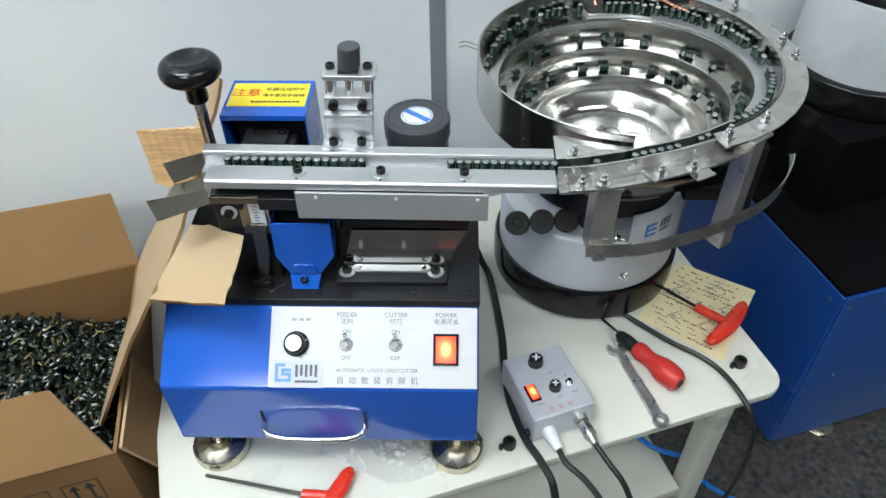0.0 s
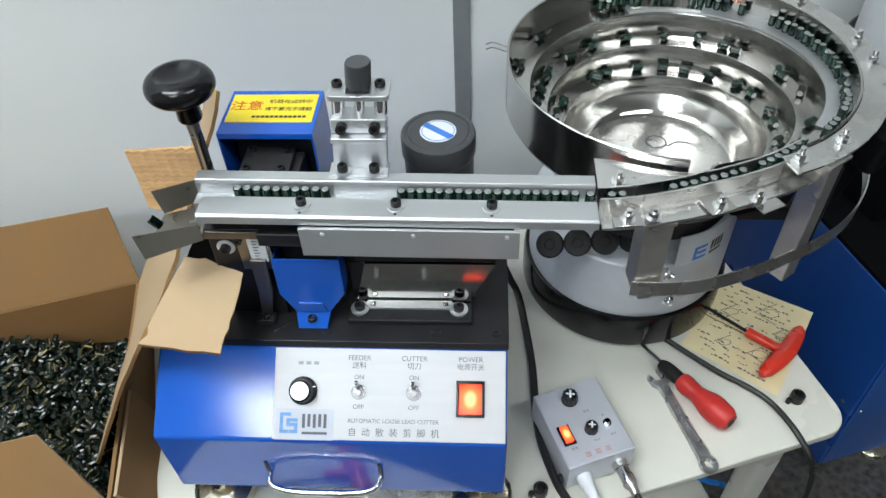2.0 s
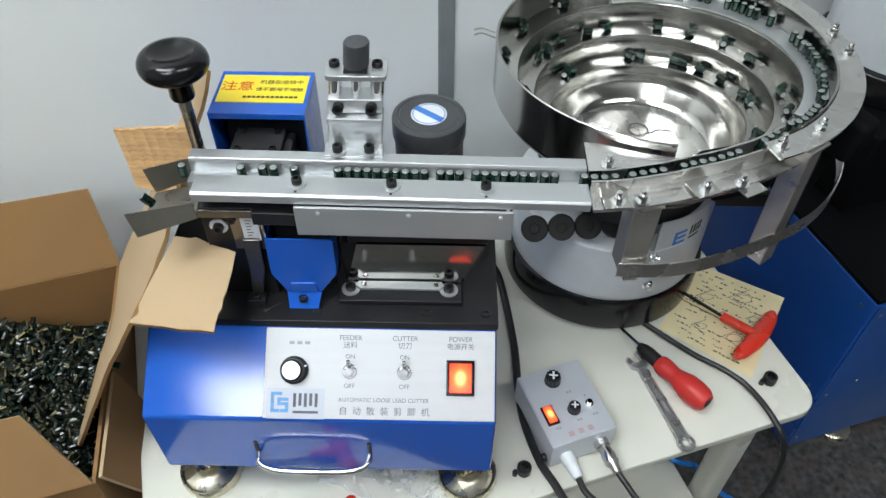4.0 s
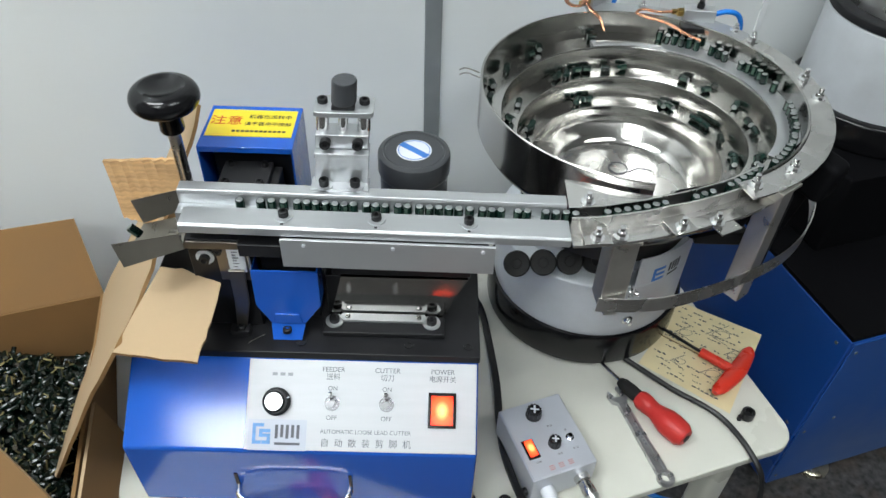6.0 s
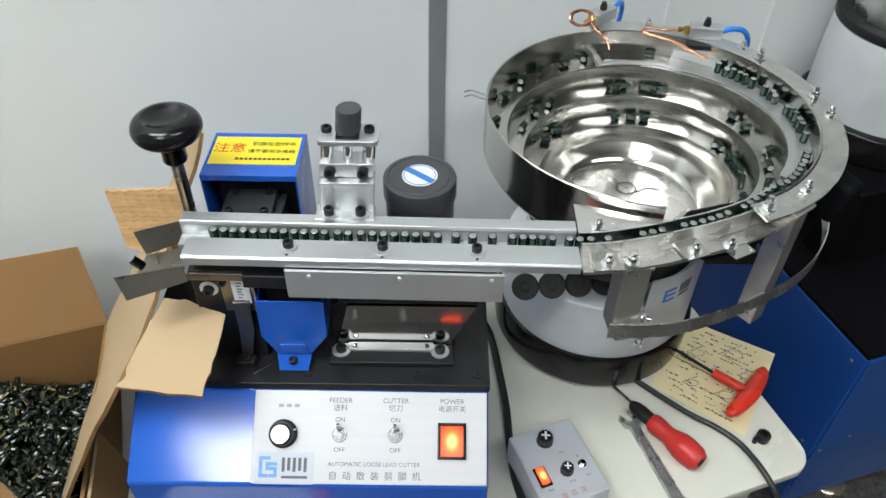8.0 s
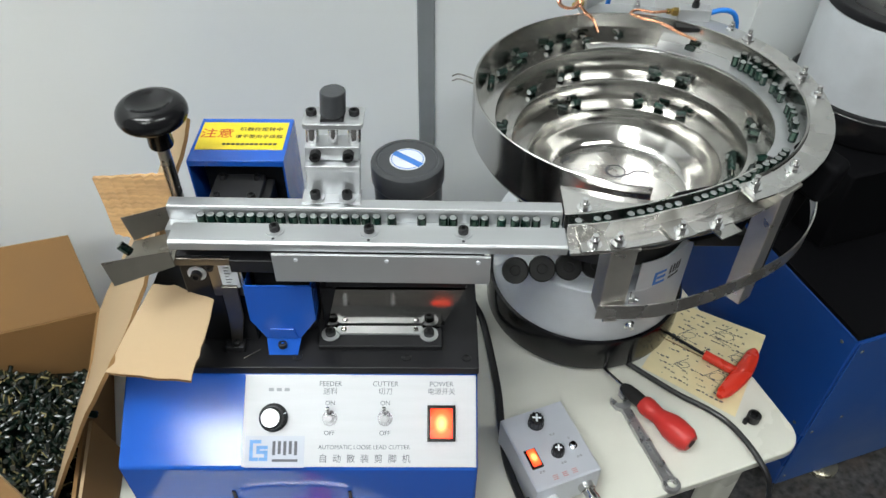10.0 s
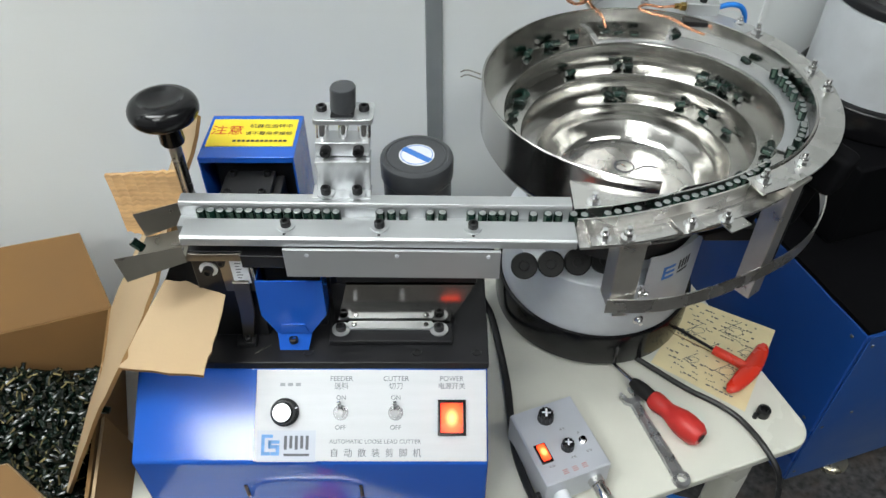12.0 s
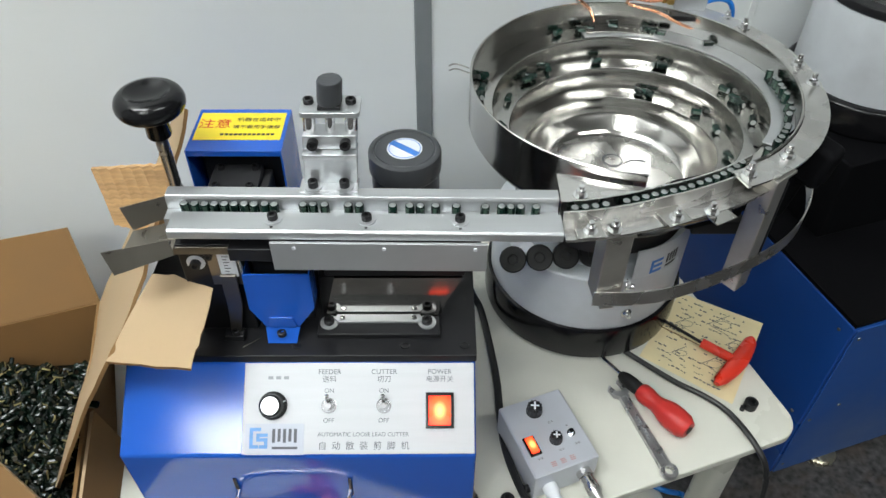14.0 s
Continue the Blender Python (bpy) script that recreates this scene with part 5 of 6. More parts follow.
def capacitor_kinds():
    made = []
    for leads in (False, True):
        t = thing("capacitor", pose(0, 0, 0), "small dark green capacitor with a silver top", "capacitor", "capacitors being fed")
        bm = B()
        lathe(bm, [(0, 0), (CAP_R * 0.8, 0), (CAP_R, 0.0006), (CAP_R, 0.0012), (CAP_R * 0.93, 0.0017), (CAP_R, 0.0022), (CAP_R, CAP_H - 0.0008), (CAP_R * 0.9, CAP_H - 0.0002), (CAP_R * 0.78, CAP_H - 0.0002)], None, 16)
        part("sleeve", bm, M_CAP, t, local=True)
        bm = B()
        lathe(bm, [(CAP_R * 0.80, CAP_H - 0.00015), (CAP_R * 0.72, CAP_H + 0.0002), (0, CAP_H + 0.0002)], None, 16)
        part("can_end", bm, M_CAP_TOP, t, "silver can end", local=True)
        bm = B()
        ring_strip(bm, (0, 0), CAP_R + 0.00002, CAP_R + 0.0001, 0.0025, CAP_H - 0.001, -125, -75, 4)
        part("printed_stripe", bm, M_CAP_STRIPE, t, local=True)
        if leads:
            for x in (-0.0012, 0.0012):
                bm = B()
                cyl(bm, x, 0, -0.011 + x, 0.0, 0.00028, 6)
                part("lead", bm, M_LEAD, t, local=True)
        made.append(t)
    return made


CAP_UP, CAP_LEADS = capacitor_kinds()


def pile():
    """The heap in the box: far too many to count."""
    rng = random.Random(3)
    bm = B()
    W, D = 0.412, 0.285
    n = 0
    verts, faces, mats = [], [], []
    seg, h, r = 8, 0.0122, 0.0030

    def level(x, y):
        return 0.388 + 0.40 * min(0.12, max(0.0, -x - 0.03)) * y / D + 0.005 * math.sin(x * 40 + 1) + 0.006 * math.cos(y * 19)
    ring = [(r * math.cos(2 * math.pi * i / seg), r * math.sin(2 * math.pi * i / seg)) for i in range(seg)]
    for layer in range(3):
        for i in range(1700):
            x, y = -rng.uniform(0.008, W - 0.01), rng.uniform(0.010, D - 0.012)
            x += -0.016 + 0.028 * y / D
            z = level(x, y) - 0.02 * (y < 0.1) * (0.1 - y) / 0.1 - 0.006 * layer + rng.uniform(-0.003, 0.004)
            tilt = rng.gauss(90, 22)
            m = BOX @ pose(x, y, z, 0, 0, rng.uniform(0, 360)) @ pose(0, 0, 0, tilt, 0, rng.uniform(0, 360)) @ Matrix.Translation((0, 0, -h / 2))
            b0 = len(verts)
            for zz, k in ((0, 0.9), (0.0006, 1), (h - 0.0005, 1), (h, 0.9)):
                verts += [tuple(m @ Vector((cx * k, cy * k, zz))) for cx, cy in ring]
            for q in range(3):
                for j in range(seg):
                    faces.append((b0 + q * seg + j, b0 + q * seg + (j + 1) % seg, b0 + (q + 1) * seg + (j + 1) % seg, b0 + (q + 1) * seg + j))
                    mats.append(2 if (q == 1 and j < 1) else 0)
            faces.append(tuple(b0 + seg - 1 - j for j in range(seg)))
            mats.append(0)
            faces.append(tuple(b0 + 3 * seg + j for j in range(seg)))
            mats.append(1)
    # a solid bed under the loose ones
    b0 = len(verts)
    g = 10
    for a in range(g + 1):
        for c in range(g + 1):
            x, y = -0.008 - (W - 0.024) * a / g, 0.006 + (D - 0.004) * c / g
            x += -0.014 + 0.026 * y / D
            verts.append(tuple(BOX @ Vector((x, y, level(x, y) - 0.02))))
    for a in range(g):
        for c in range(g):
            faces.append((b0 + a * (g + 1) + c, b0 + (a + 1) * (g + 1) + c, b0 + (a + 1) * (g + 1) + c + 1, b0 + a * (g + 1) + c + 1))
            mats.append(0)
    me = bpy.data.meshes.new("capacitor_heap")
    me.from_pydata(verts, [], faces)
    for mm in (M_HEAP, M_HEAP_END, M_HEAP_STRIPE):
        me.materials.append(mm)
    me.polygons.foreach_set("material_index", mats)
    me.polygons.foreach_set("use_smooth", [True] * len(faces))
    me.set_sharp_from_angle(angle=radians(35))
    ob = new("capacitor_heap", me)
    bm.free()
    tagged(ob, "heap of small dark green and silver capacitors in the box", "capacitors", kind="stuff")


def island_mat(name, dark, light, rough, metal=0.0):
    m = bpy.data.materials.new(name)
    m.use_nodes = True
    nt = m.node_tree
    b = nt.nodes["Principled BSDF"]
    g = nt.nodes.new("ShaderNodeNewGeometry")
    cr = nt.nodes.new("ShaderNodeValToRGB")
    cr.color_ramp.elements[0].color = (*dark, 1)
    cr.color_ramp.elements[1].color = (*light, 1)
    cr.color_ramp.elements[0].position = 0.35
    nt.links.new(g.outputs["Random Per Island"], cr.inputs[0])
    nt.links.new(cr.outputs[0], b.inputs["Base Color"])
    b.inputs["Roughness"].default_value, b.inputs["Metallic"].default_value = rough, metal
    return m


M_HEAP = island_mat("heap_sleeves", (0.0015, 0.004, 0.003), (0.007, 0.018, 0.012), 0.24)
M_HEAP_END = island_mat("heap_can_ends", (0.03, 0.034, 0.03), (0.42, 0.42, 0.38), 0.32, 0.8)
# the heap's golden glints are put into the colour of the sleeve print
M_HEAP_STRIPE = island_mat("heap_print_and_glints", (0.006, 0.016, 0.010), (0.50, 0.42, 0.20), 0.25)
M_HEAP_STRIPE.node_tree.nodes["Color Ramp"].color_ramp.elements[0].position = 0.42
pile()


# ---- things on the table ----
def control_box():
    cx, cy = 0.135, 0.609
    t = thing("control_box", pose(cx, cy, TZ, 0, 0, 21), "small grey feeder control box with knobs and a lit red switch", "control box")
    bm = B()
    box(bm, -0.0375, 0.0375, -0.0430, 0.0485, 0.003, 0.045, 0.0015)
    case = part("case", bm, M_BOXGREY, t, local=True)
    bm = B()
    box(bm, -0.0360, 0.0360, -0.0415, 0.047, 0.0452, 0.0464, 0.0004)
    pl = part("face_plate", bm, M_BOXGREY, t, local=True)
    for x, y in ((-0.03, -0.035), (0.03, -0.035), (-0.03, 0.04), (0.03, 0.04)):
        bm = B()
        cyl(bm, x, y, 0.0, 0.003, 0.005, 14)
        part("rubber_foot", bm, M_RUBBER, t, local=True)
    for x, y, r, h in ((-0.003, 0.030, 0.0078, 0.011), (0.003, -0.010, 0.0062, 0.009)):
        bm = B()
        lathe(bm, [(r * 1.15, 0.0465), (r * 1.15, 0.0485), (r, 0.050), (r * 0.95, 0.0465 + h), (r * 0.8, 0.0475 + h), (0, 0.0475 + h)], pose(x, y, 0), 24)
        kn = part("knob", bm, M_BLACK_GLOSS, t, "black knob with a silver cap", local=True)
        bm = B()
        box(bm, -r * 0.14, r * 0.14, -r * 0.62, r * 0.62, 0.0475 + h, 0.0479 + h, m=pose(x, y, 0, 0, 0, -25))
        box(bm, -r * 0.6, r * 0.6, -r * 0.12, r * 0.12, 0.0475 + h, 0.0478 + h, m=pose(x, y, 0, 0, 0, -25))
        bm.transform(WORLD[t])
        part("knob_cap", bm, M_LABEL, kn, "silver mark on the knob")
        for q in range(12):
            bm = B()
            box(bm, r * 0.96, r * 1.06, -r * 0.10, r * 0.10, 0.0495, 0.0460 + h, m=pose(x, y, 0, 0, 0, 30 * q))
            bm.transform(WORLD[t])
            part("knob_rib", bm, M_BLACK_GLOSS, kn)
    bm = B()
    box(bm, -0.0310, -0.0180, -0.0200, 0.0030, 0.0465, 0.0485, 0.0004)
    part("switch_bezel", bm, M_BLACK_GLOSS, t, local=True)
    bm = B()
    box(bm, -0.0288, -0.0202, -0.0178, 0.0008, 0.0486, 0.0515, 0.0006, m=pose(0, 0, 0))
    part("rocker", bm, M_GLOW_SMALL, t, "glowing red rocker", local=True)
    bm = B()
    lathe(bm, [(0.0045, 0.0465), (0.0045, 0.048), (0.003, 0.048), (0.0028, 0.052), (0, 0.052)], pose(0.022, -0.0085, 0), 12)
    part("toggle", bm, M_CHROME, t, local=True)
    for x, y, n, mt in ((-0.024, -0.0245, 2, M_INK_PALE), (0.002, -0.0225, 2, M_INK_PALE), (0.021, -0.0215, 2, M_INK_PALE), (0.006, 0.012, 2, M_INK_PALE), (0.022, 0.002, 1, M_INK_PALE), (-0.012, -0.0345, 1, M_INK_RED_PALE), (-0.001, -0.0345, 1, M_INK_RED_PALE), (0.010, -0.0345, 1, M_INK_RED_PALE)):
        w = 0.0024 if mt is M_INK_PALE else 0.0058
        for k in range(n):
            for q in range(3):
                bm = B()
                box(bm, x - w / 2 + 0.0034 * k, x + w / 2 + 0.0034 * k, y + w * (0.36 * q - 0.5), y + w * (0.36 * q - 0.34), 0.0465, 0.0467)
                part("printed_bar", bm, mt, t, local=True)
    bm = B()
    lathe(bm, [(0, 0), (0.0045, 0), (0.0045, 0.004), (0.0025, 0.004), (0.0022, 0.002), (0, 0.002)], pose(-0.0377, -0.034, 0.012, 0, -90, 0), 16)
    part("side_screw", bm, M_BOLT, t, local=True)
    # plugs at the front
    bm = B()
    lathe(bm, [(0, 0), (0.0082, 0), (0.0082, 0.010), (0.0062, 0.012), (0.0066, 0.016), (0.0050, 0.028), (0, 0.028)], pose(-0.019, -0.0432, 0.020, 90), 20)
    part("plug", bm, M_LABEL, t, "white cable gland", local=True)
    bm = B()
    lathe(bm, [(0, 0), (0.0085, 0), (0.0085, 0.007), (0.0070, 0.008), (0.0070, 0.014), (0.0078, 0.015), (0.0078, 0.026), (0.005, 0.030), (0.0045, 0.038), (0, 0.038)], pose(0.021, -0.0432, 0.024, 90), 20)
    part("round_connector", bm, M_STEEL_ROUGH, t, "chrome round connector", local=True)


control_box()


def cable(name, pts, r, label):
    bm = B()
    sweep(bm, smooth_path(pts, 8), r, 10)
    tagged(part(name, bm, M_CABLE), label, "cable")


zc = TZ + 0.0046
cable("power_cable", [(0.045, 0.845, TZ + 0.06), (0.062, 0.835, TZ + 0.02), (0.074, 0.815, zc), (0.086, 0.72, zc), (0.088, 0.66, zc), (0.092, 0.612, zc), (0.106, 0.563, zc), (0.122, 0.533, zc), (0.136, 0.505, TZ - 0.004), (0.142, 0.49, TZ - 0.06), (0.14, 0.50, TZ - 0.16), (0.10, 0.54, TZ - 0.23)], 0.0046, "thick black power cable beside the machine")
cable("feeder_cable", [(0.235, 0.760, TZ + 0.012), (0.255, 0.748, zc), (0.301, 0.707, zc), (0.335, 0.683, zc), (0.356, 0.660, zc), (0.372, 0.622, zc), (0.384, 0.598, TZ - 0.015), (0.392, 0.590, TZ - 0.08), (0.398, 0.600, TZ - 0.2), (0.40, 0.615, FZ + 0.08), (0.41, 0.58, FZ + 0.006), (0.44, 0.53, FZ + 0.0045)], 0.0034, "black feeder cable running over the table edge")
c21, s21 = math.cos(radians(21)), math.sin(radians(21))


def at_box(x, y, z):
    return (0.135 + x * c21 - y * s21, 0.609 + x * s21 + y * c21, TZ + z)


cable("supply_cable", [at_box(-0.019, -0.0710, 0.020), at_box(-0.017, -0.087, 0.016), at_box(-0.004, -0.110, 0.008), at_box(0.006, -0.135, -0.01), at_box(0.008, -0.15, -0.06), at_box(0.0, -0.14, -0.2)], 0.0036, "black supply cable leaving the control box")
cable("sensor_cable", [at_box(0.021, -0.081, 0.024), at_box(0.026, -0.103, 0.018), at_box(0.036, -0.130, 0.000), at_box(0.042, -0.145, -0.05), at_box(0.04, -0.14, -0.2)], 0.0033, "black cable on the round connector")


def air_hose_floor():
    bm = B()
    sweep(bm, smooth_path([(0.27, 0.79, 0.4445), (0.300, 0.742, 0.4445), (0.322, 0.716, 0.4445), (0.345, 0.703, 0.4445), (0.380, 0.707, 0.42), (0.42, 0.705, 0.36), (0.48, 0.70, 0.31), (0.53, 0.69, FZ + 0.0045), (0.60, 0.66, FZ + 0.0045)], 8), 0.004, 10)
    tagged(part("air_hose", bm, M_HOSE), "bright blue air hose running from the shelf to the floor", "hose")


air_hose_floor()


def paper():
    t = thing("instruction_sheet", pose(0.357, 0.768, TZ), "yellowed printed paper sheet lying on the table", "paper")
    rng = random.Random(2)
    bm = B()
    c = [Vector((0.268, 0.748)), Vector((0.364, 0.676)), Vector((0.440, 0.800)), Vector((0.345, 0.856))]
    n = 14
    g = []
    for i in range(n + 1):
        row = []
        for j in range(n + 1):
            u, v = i / n, j / n
            p = c[0].lerp(c[1], u).lerp(c[3].lerp(c[2], u), v)
            row.append(bm.verts.new((p.x, p.y, TZ + 0.0008 + 0.0012 * (0.5 + 0.5 * math.sin(u * 5 + v * 3)) * (0.3 + 0.7 * abs(v - 0.5)))))
        g.append(row)
    for i in range(n):
        for j in range(n):
            bm.faces.new((g[i][j], g[i + 1][j], g[i + 1][j + 1], g[i][j + 1]))
    sh = part("sheet", bm, M_PAPER, t)
    e1, e2 = (c[1] - c[0]), (c[3] - c[0])
    a = math.degrees(math.atan2(e1.y, e1.x))
    def spot(u, v):
        p = c[0].lerp(c[1], u).lerp(c[3].lerp(c[2], u), v)
        return p.x, p.y, TZ + 0.0024
    # lines of small writing
    for row in range(15):
        v, u = 0.06 + 0.061 * row, rng.uniform(0.04, 0.2)
        if row in (4, 9):
            continue
        bm = B()
        while u < rng.uniform(0.75, 0.95):
            w = rng.uniform(0.0012, 0.0050)
            x, y, z = spot(u, v + rng.uniform(-0.006, 0.006))
            box(bm, 0, w, -0.0006, 0.0006 + rng.choice((0, 0.0008)), 0, 0.0002, m=pose(x, y, z, 0, 0, a + rng.uniform(-9, 9)))
            u += w / 0.12 + rng.choice((0.012, 0.018, 0.09))
        part("printed_line", bm, M_INK_GREY, t)
    # line drawings
    for u, v, r in ((0.25, 0.62, 0.008), (0.60, 0.78, 0.011), (0.80, 0.60, 0.006), (0.35, 0.25, 0.007), (0.7, 0.3, 0.009), (0.5, 0.5, 0.005)):
        x, y, z = spot(u, v)
        bm = B()
        lathe(bm, [(r, 0), (r + 0.0006, 0), (r + 0.0006, 0.0002), (r, 0.0002)], pose(x, y, z) @ Matrix.Diagonal((1.0, 0.6, 1.0, 1.0)), 20, close=True)
        box(bm, -r * 1.6, r * 1.8, r * 0.8, r * 0.8 + 0.0006, 0, 0.0002, m=pose(x, y, z, 0, 0, a + 60))
        box(bm, -r * 1.4, r * 1.4, -r, -r + 0.0005, 0, 0.0002, m=pose(x, y, z, 0, 0, a - 8))
        part("line_drawing", bm, M_INK_GREY, t)
    # fold across the sheet
    bm = B()
    p, q = Vector(spot(0.02, 0.45)), Vector(spot(0.98, 0.42))
    sweep(bm, [p, p.lerp(q, 0.5), q], 0, flat=(0.0002, 0.0006))
    part("fold_line", bm, M_CARD, t)


paper()


def t_key(name, tip, joint, steel, label, bar, z=0.0):
    """A hexagon key with a winged handle: tip and joint of the blade, two ends of the bar."""
    t = thing(name, pose(joint[0], joint[1], TZ), label, "hex key")
    bm = B()
    sweep(bm, [Vector((*tip, TZ + 0.0025)), Vector((*joint, TZ + 0.008 + z))], 0.0022, 6)
    part("blade", bm, steel, t)
    bm = B()
    a, b = Vector((*bar[0], TZ + 0.0085 + z)), Vector((*bar[1], TZ + 0.0085 + z))
    mid, j = (a + b) / 2, Vector((*joint, TZ + 0.0085 + z))
    back = (mid - j).normalized()
    rows = []
    for k in range(13):
        u = k / 12
        p = a.lerp(b, u) + back * 0.004 * (1 - (2 * u - 1) ** 2)
        w = 0.0072 + 0.0038 * math.sin(math.pi * u)
        h = 0.0058 + 0.0018 * math.sin(math.pi * u)
        d = (b - a).normalized()
        if k in (0, 12):
            w, h = w * 0.55, h * 0.55
        ring = []
        for q in range(12):
            an = 2 * math.pi * q / 12
            ring.append(bm.verts.new(p + back * w * math.cos(an) + Vector((0, 0, 1)) * h * math.sin(an)))
        rows.append(ring)
    for p, q in zip(rows, rows[1:]):
        for i in range(12):
            bm.faces.new((p[i], p[(i + 1) % 12], q[(i + 1) % 12], q[i]))
    bm.faces.new(rows[0])
    bm.faces.new(rows[-1][::-1])
    sweep(bm, [j - back * 0.006, j.lerp(mid, 0.5), mid], 0.0062, 12)
    part("grip", bm, M_RED_PLASTIC, t, "red plastic wing grip")


t_key("hex_key", (0.300, 0.815), (0.352, 0.757), M_BOLT, "hex key with a red plastic T handle on the paper", ((0.413, 0.768), (0.349, 0.698)), 0.0025)
t_key("hex_key", (-0.251, 0.509), (-0.132, 0.484), M_DARK_STEEL, "hex key with a red plastic T handle on the table", ((-0.090, 0.517), (-0.125, 0.448)))


def screwdriver():
    tip, neck, end = Vector((0.223, 0.738, TZ + 0.005)), Vector((0.238, 0.707, TZ + 0.014)), Vector((0.297, 0.630, TZ + 0.0175))
    t = thing("screwdriver", pose(neck.x, neck.y, TZ), "screwdriver with a red and black grip", "screwdriver")
    bm = B()
    sweep(bm, [Vector((0.212, 0.758, TZ + 0.004)), tip, neck], 0.0028, 8)
    part("shaft", bm, M_CHROME, t)
    d = (end - neck)
    m = Matrix.Translation(neck) @ d.to_track_quat("Z", "Y").to_matrix().to_4x4()
    L = d.length
    bm = B()
    lathe(bm, [(0, -0.004), (0.005, -0.004), (0.0075, 0.002), (0.0085, 0.012), (0.0080, 0.026), (0, 0.026)], m, 20)
    part("collar", bm, M_RUBBER, t, "black rubber collar")
    bm = B()
    lathe(bm, [(0, 0.0262), (0.0092, 0.0262), (0.0112, 0.030), (0.0116, 0.036), (0.0108, L * 0.44), (0.0100, L * 0.52), (0.0122, L * 0.60), (0.0152, L * 0.70), (0.0158, L * 0.80), (0.0145, L * 0.94), (0.0105, L * 1.0), (0, L * 1.005)], m, 8)
    part("grip", bm, M_RED_RUBBER, t, "faceted red grip with a narrow waist")
    bm = B()
    lathe(bm, [(0.0045, L * 1.002), (0.0055, L * 1.012), (0, L * 1.016)], m, 12)
    part("end_cap", bm, M_RUBBER, t, "dark end cap")


screwdriver()


def wrench():
    a, b = Vector((0.2335, 0.692, TZ + 0.003)), Vector((0.268, 0.587, TZ + 0.003))
    t = thing("spanner", pose(b.x, b.y, TZ), "chrome combination spanner lying beside the screwdriver", "spanner")
    d = (b - a)
    an = math.degrees(math.atan2(d.y, d.x))
    m = pose(a.x, a.y, TZ + 0.0036, 0, 0, an)
    L = d.length
    bm = B()
    # shank with raised edges and a sunk middle, widening to the ring
    rows = []
    for k in range(13):
        u = k / 12
        x, w = 0.006 + (L - 0.014) * u, 0.0050 + 0.0016 * u
        hz = 0.0032
        rows.append([bm.verts.new(m @ Vector((x, q, zz))) for q, zz in ((-w, -hz), (w, -hz), (w + 0.0005, 0), (w, hz), (w * 0.62, hz), (w * 0.5, hz * 0.55), (-w * 0.5, hz * 0.55), (-w * 0.62, hz), (-w, hz), (-w - 0.0005, 0))])
    for p, q in zip(rows, rows[1:]):
        for i in range(10):
            bm.faces.new((p[i], p[(i + 1) % 10], q[(i + 1) % 10], q[i]))
    bm.faces.new(rows[0])
    bm.faces.new(rows[-1][::-1])
    part("shank", bm, M_SPANNER, t, "chrome shank with a sunk middle")
    bm = B()
    lathe(bm, [(0.0052, -0.0034), (0.0092, -0.0034), (0.0100, -0.0015), (0.0100, 0.0015), (0.0092, 0.0034), (0.0052, 0.0034)], m @ pose(L, 0, 0.0006), 24, close=True)
    part("ring_end", bm, M_SPANNER, t)
    bm = B()
    jaw = [(0.008, -0.006), (0.008, 0.006), (0.001, 0.0112), (-0.010, 0.0100), (-0.0135, 0.0062), (-0.002, 0.0050), (0.001, 0.0), (-0.002, -0.0050), (-0.0135, -0.0062), (-0.010, -0.0100), (0.001, -0.0112)]
    prism(bm, jaw, "z", -0.0030, 0.0030)
    bm.transform(m @ pose(0, 0, 0.0003, 0, 0, 15))
    part("open_jaw", bm, M_SPANNER, t)
    for k in range(7):
        bm = B()
        box(bm, L * 0.34 + 0.0045 * k, L * 0.34 + 0.0045 * k + 0.0028, -0.0012, 0.0012, 0.0018, 0.0021, m=m)
        part("stamped_bar", bm, M_INK_PALE, t)


wrench()


def table_bolts():
    for x, y, lab in ((0.383, 0.672, "black cap screw standing on the table corner"), (0.089, 0.552, "black cap screw standing on the table beside the cable")):
        t = thing("table_screw", pose(x, y, TZ), lab, "screw")
        bm = B()
        lathe(bm, [(0, 0), (0.0065, 0), (0.0065, 0.001), (0.0074, 0.001), (0.0077, 0.002), (0.0077, 0.0115), (0.0070, 0.0122), (0.0048, 0.0122)], None, 24)
        lathe(bm, [(0.0048, 0.0122), (0.0045, 0.006), (0, 0.006)], None, 6)
        part("head", bm, M_BOLT, t, local=True)
        bm = B()
        lathe(bm, [(0, 0), (0.003, 0), (0.003, 0.006), (0, 0.006)], pose(-0.0095, -0.003, 0), 12)
        part("pin", bm, M_BOLT, t, local=True)


table_bolts()


def plastic_bag():
    rng = random.Random(9)
    t = thing("plastic_bag", pose(-0.06, 0.52, TZ), "crumpled clear plastic bag under the machine", "bag")
    bm = B()
    n, mth = 60, 40
    g = []
    for i in range(n + 1):
        row = []
        for j in range(mth + 1):
            u, v = i / n, j / mth
            x, y = -0.128 + 0.145 * u, 0.520 + 0.075 * v - 0.016 * math.sin(u * 5 - 1.6)
            h = 0.016 * (noise.noise((u * 4, v * 3, 2)) + 0.5) + 0.006 * noise.noise((u * 11, v * 9, 5)) + 0.010 * (1 - abs(noise.noise((u * 7 + v * 3, v * 4 - u * 2, 8)))) ** 8
            e = min(u, 1 - u, v, 1 - v) * 6
            row.append(bm.verts.new((x, y, TZ + 0.001 + max(0.0, h) * min(1, e))))
        g.append(row)
    for i in range(n):
        for j in range(mth):
            bm.faces.new((g[i][j], g[i + 1][j], g[i + 1][j + 1], g[i][j + 1]))
    part("film", bm, M_BAG, t)


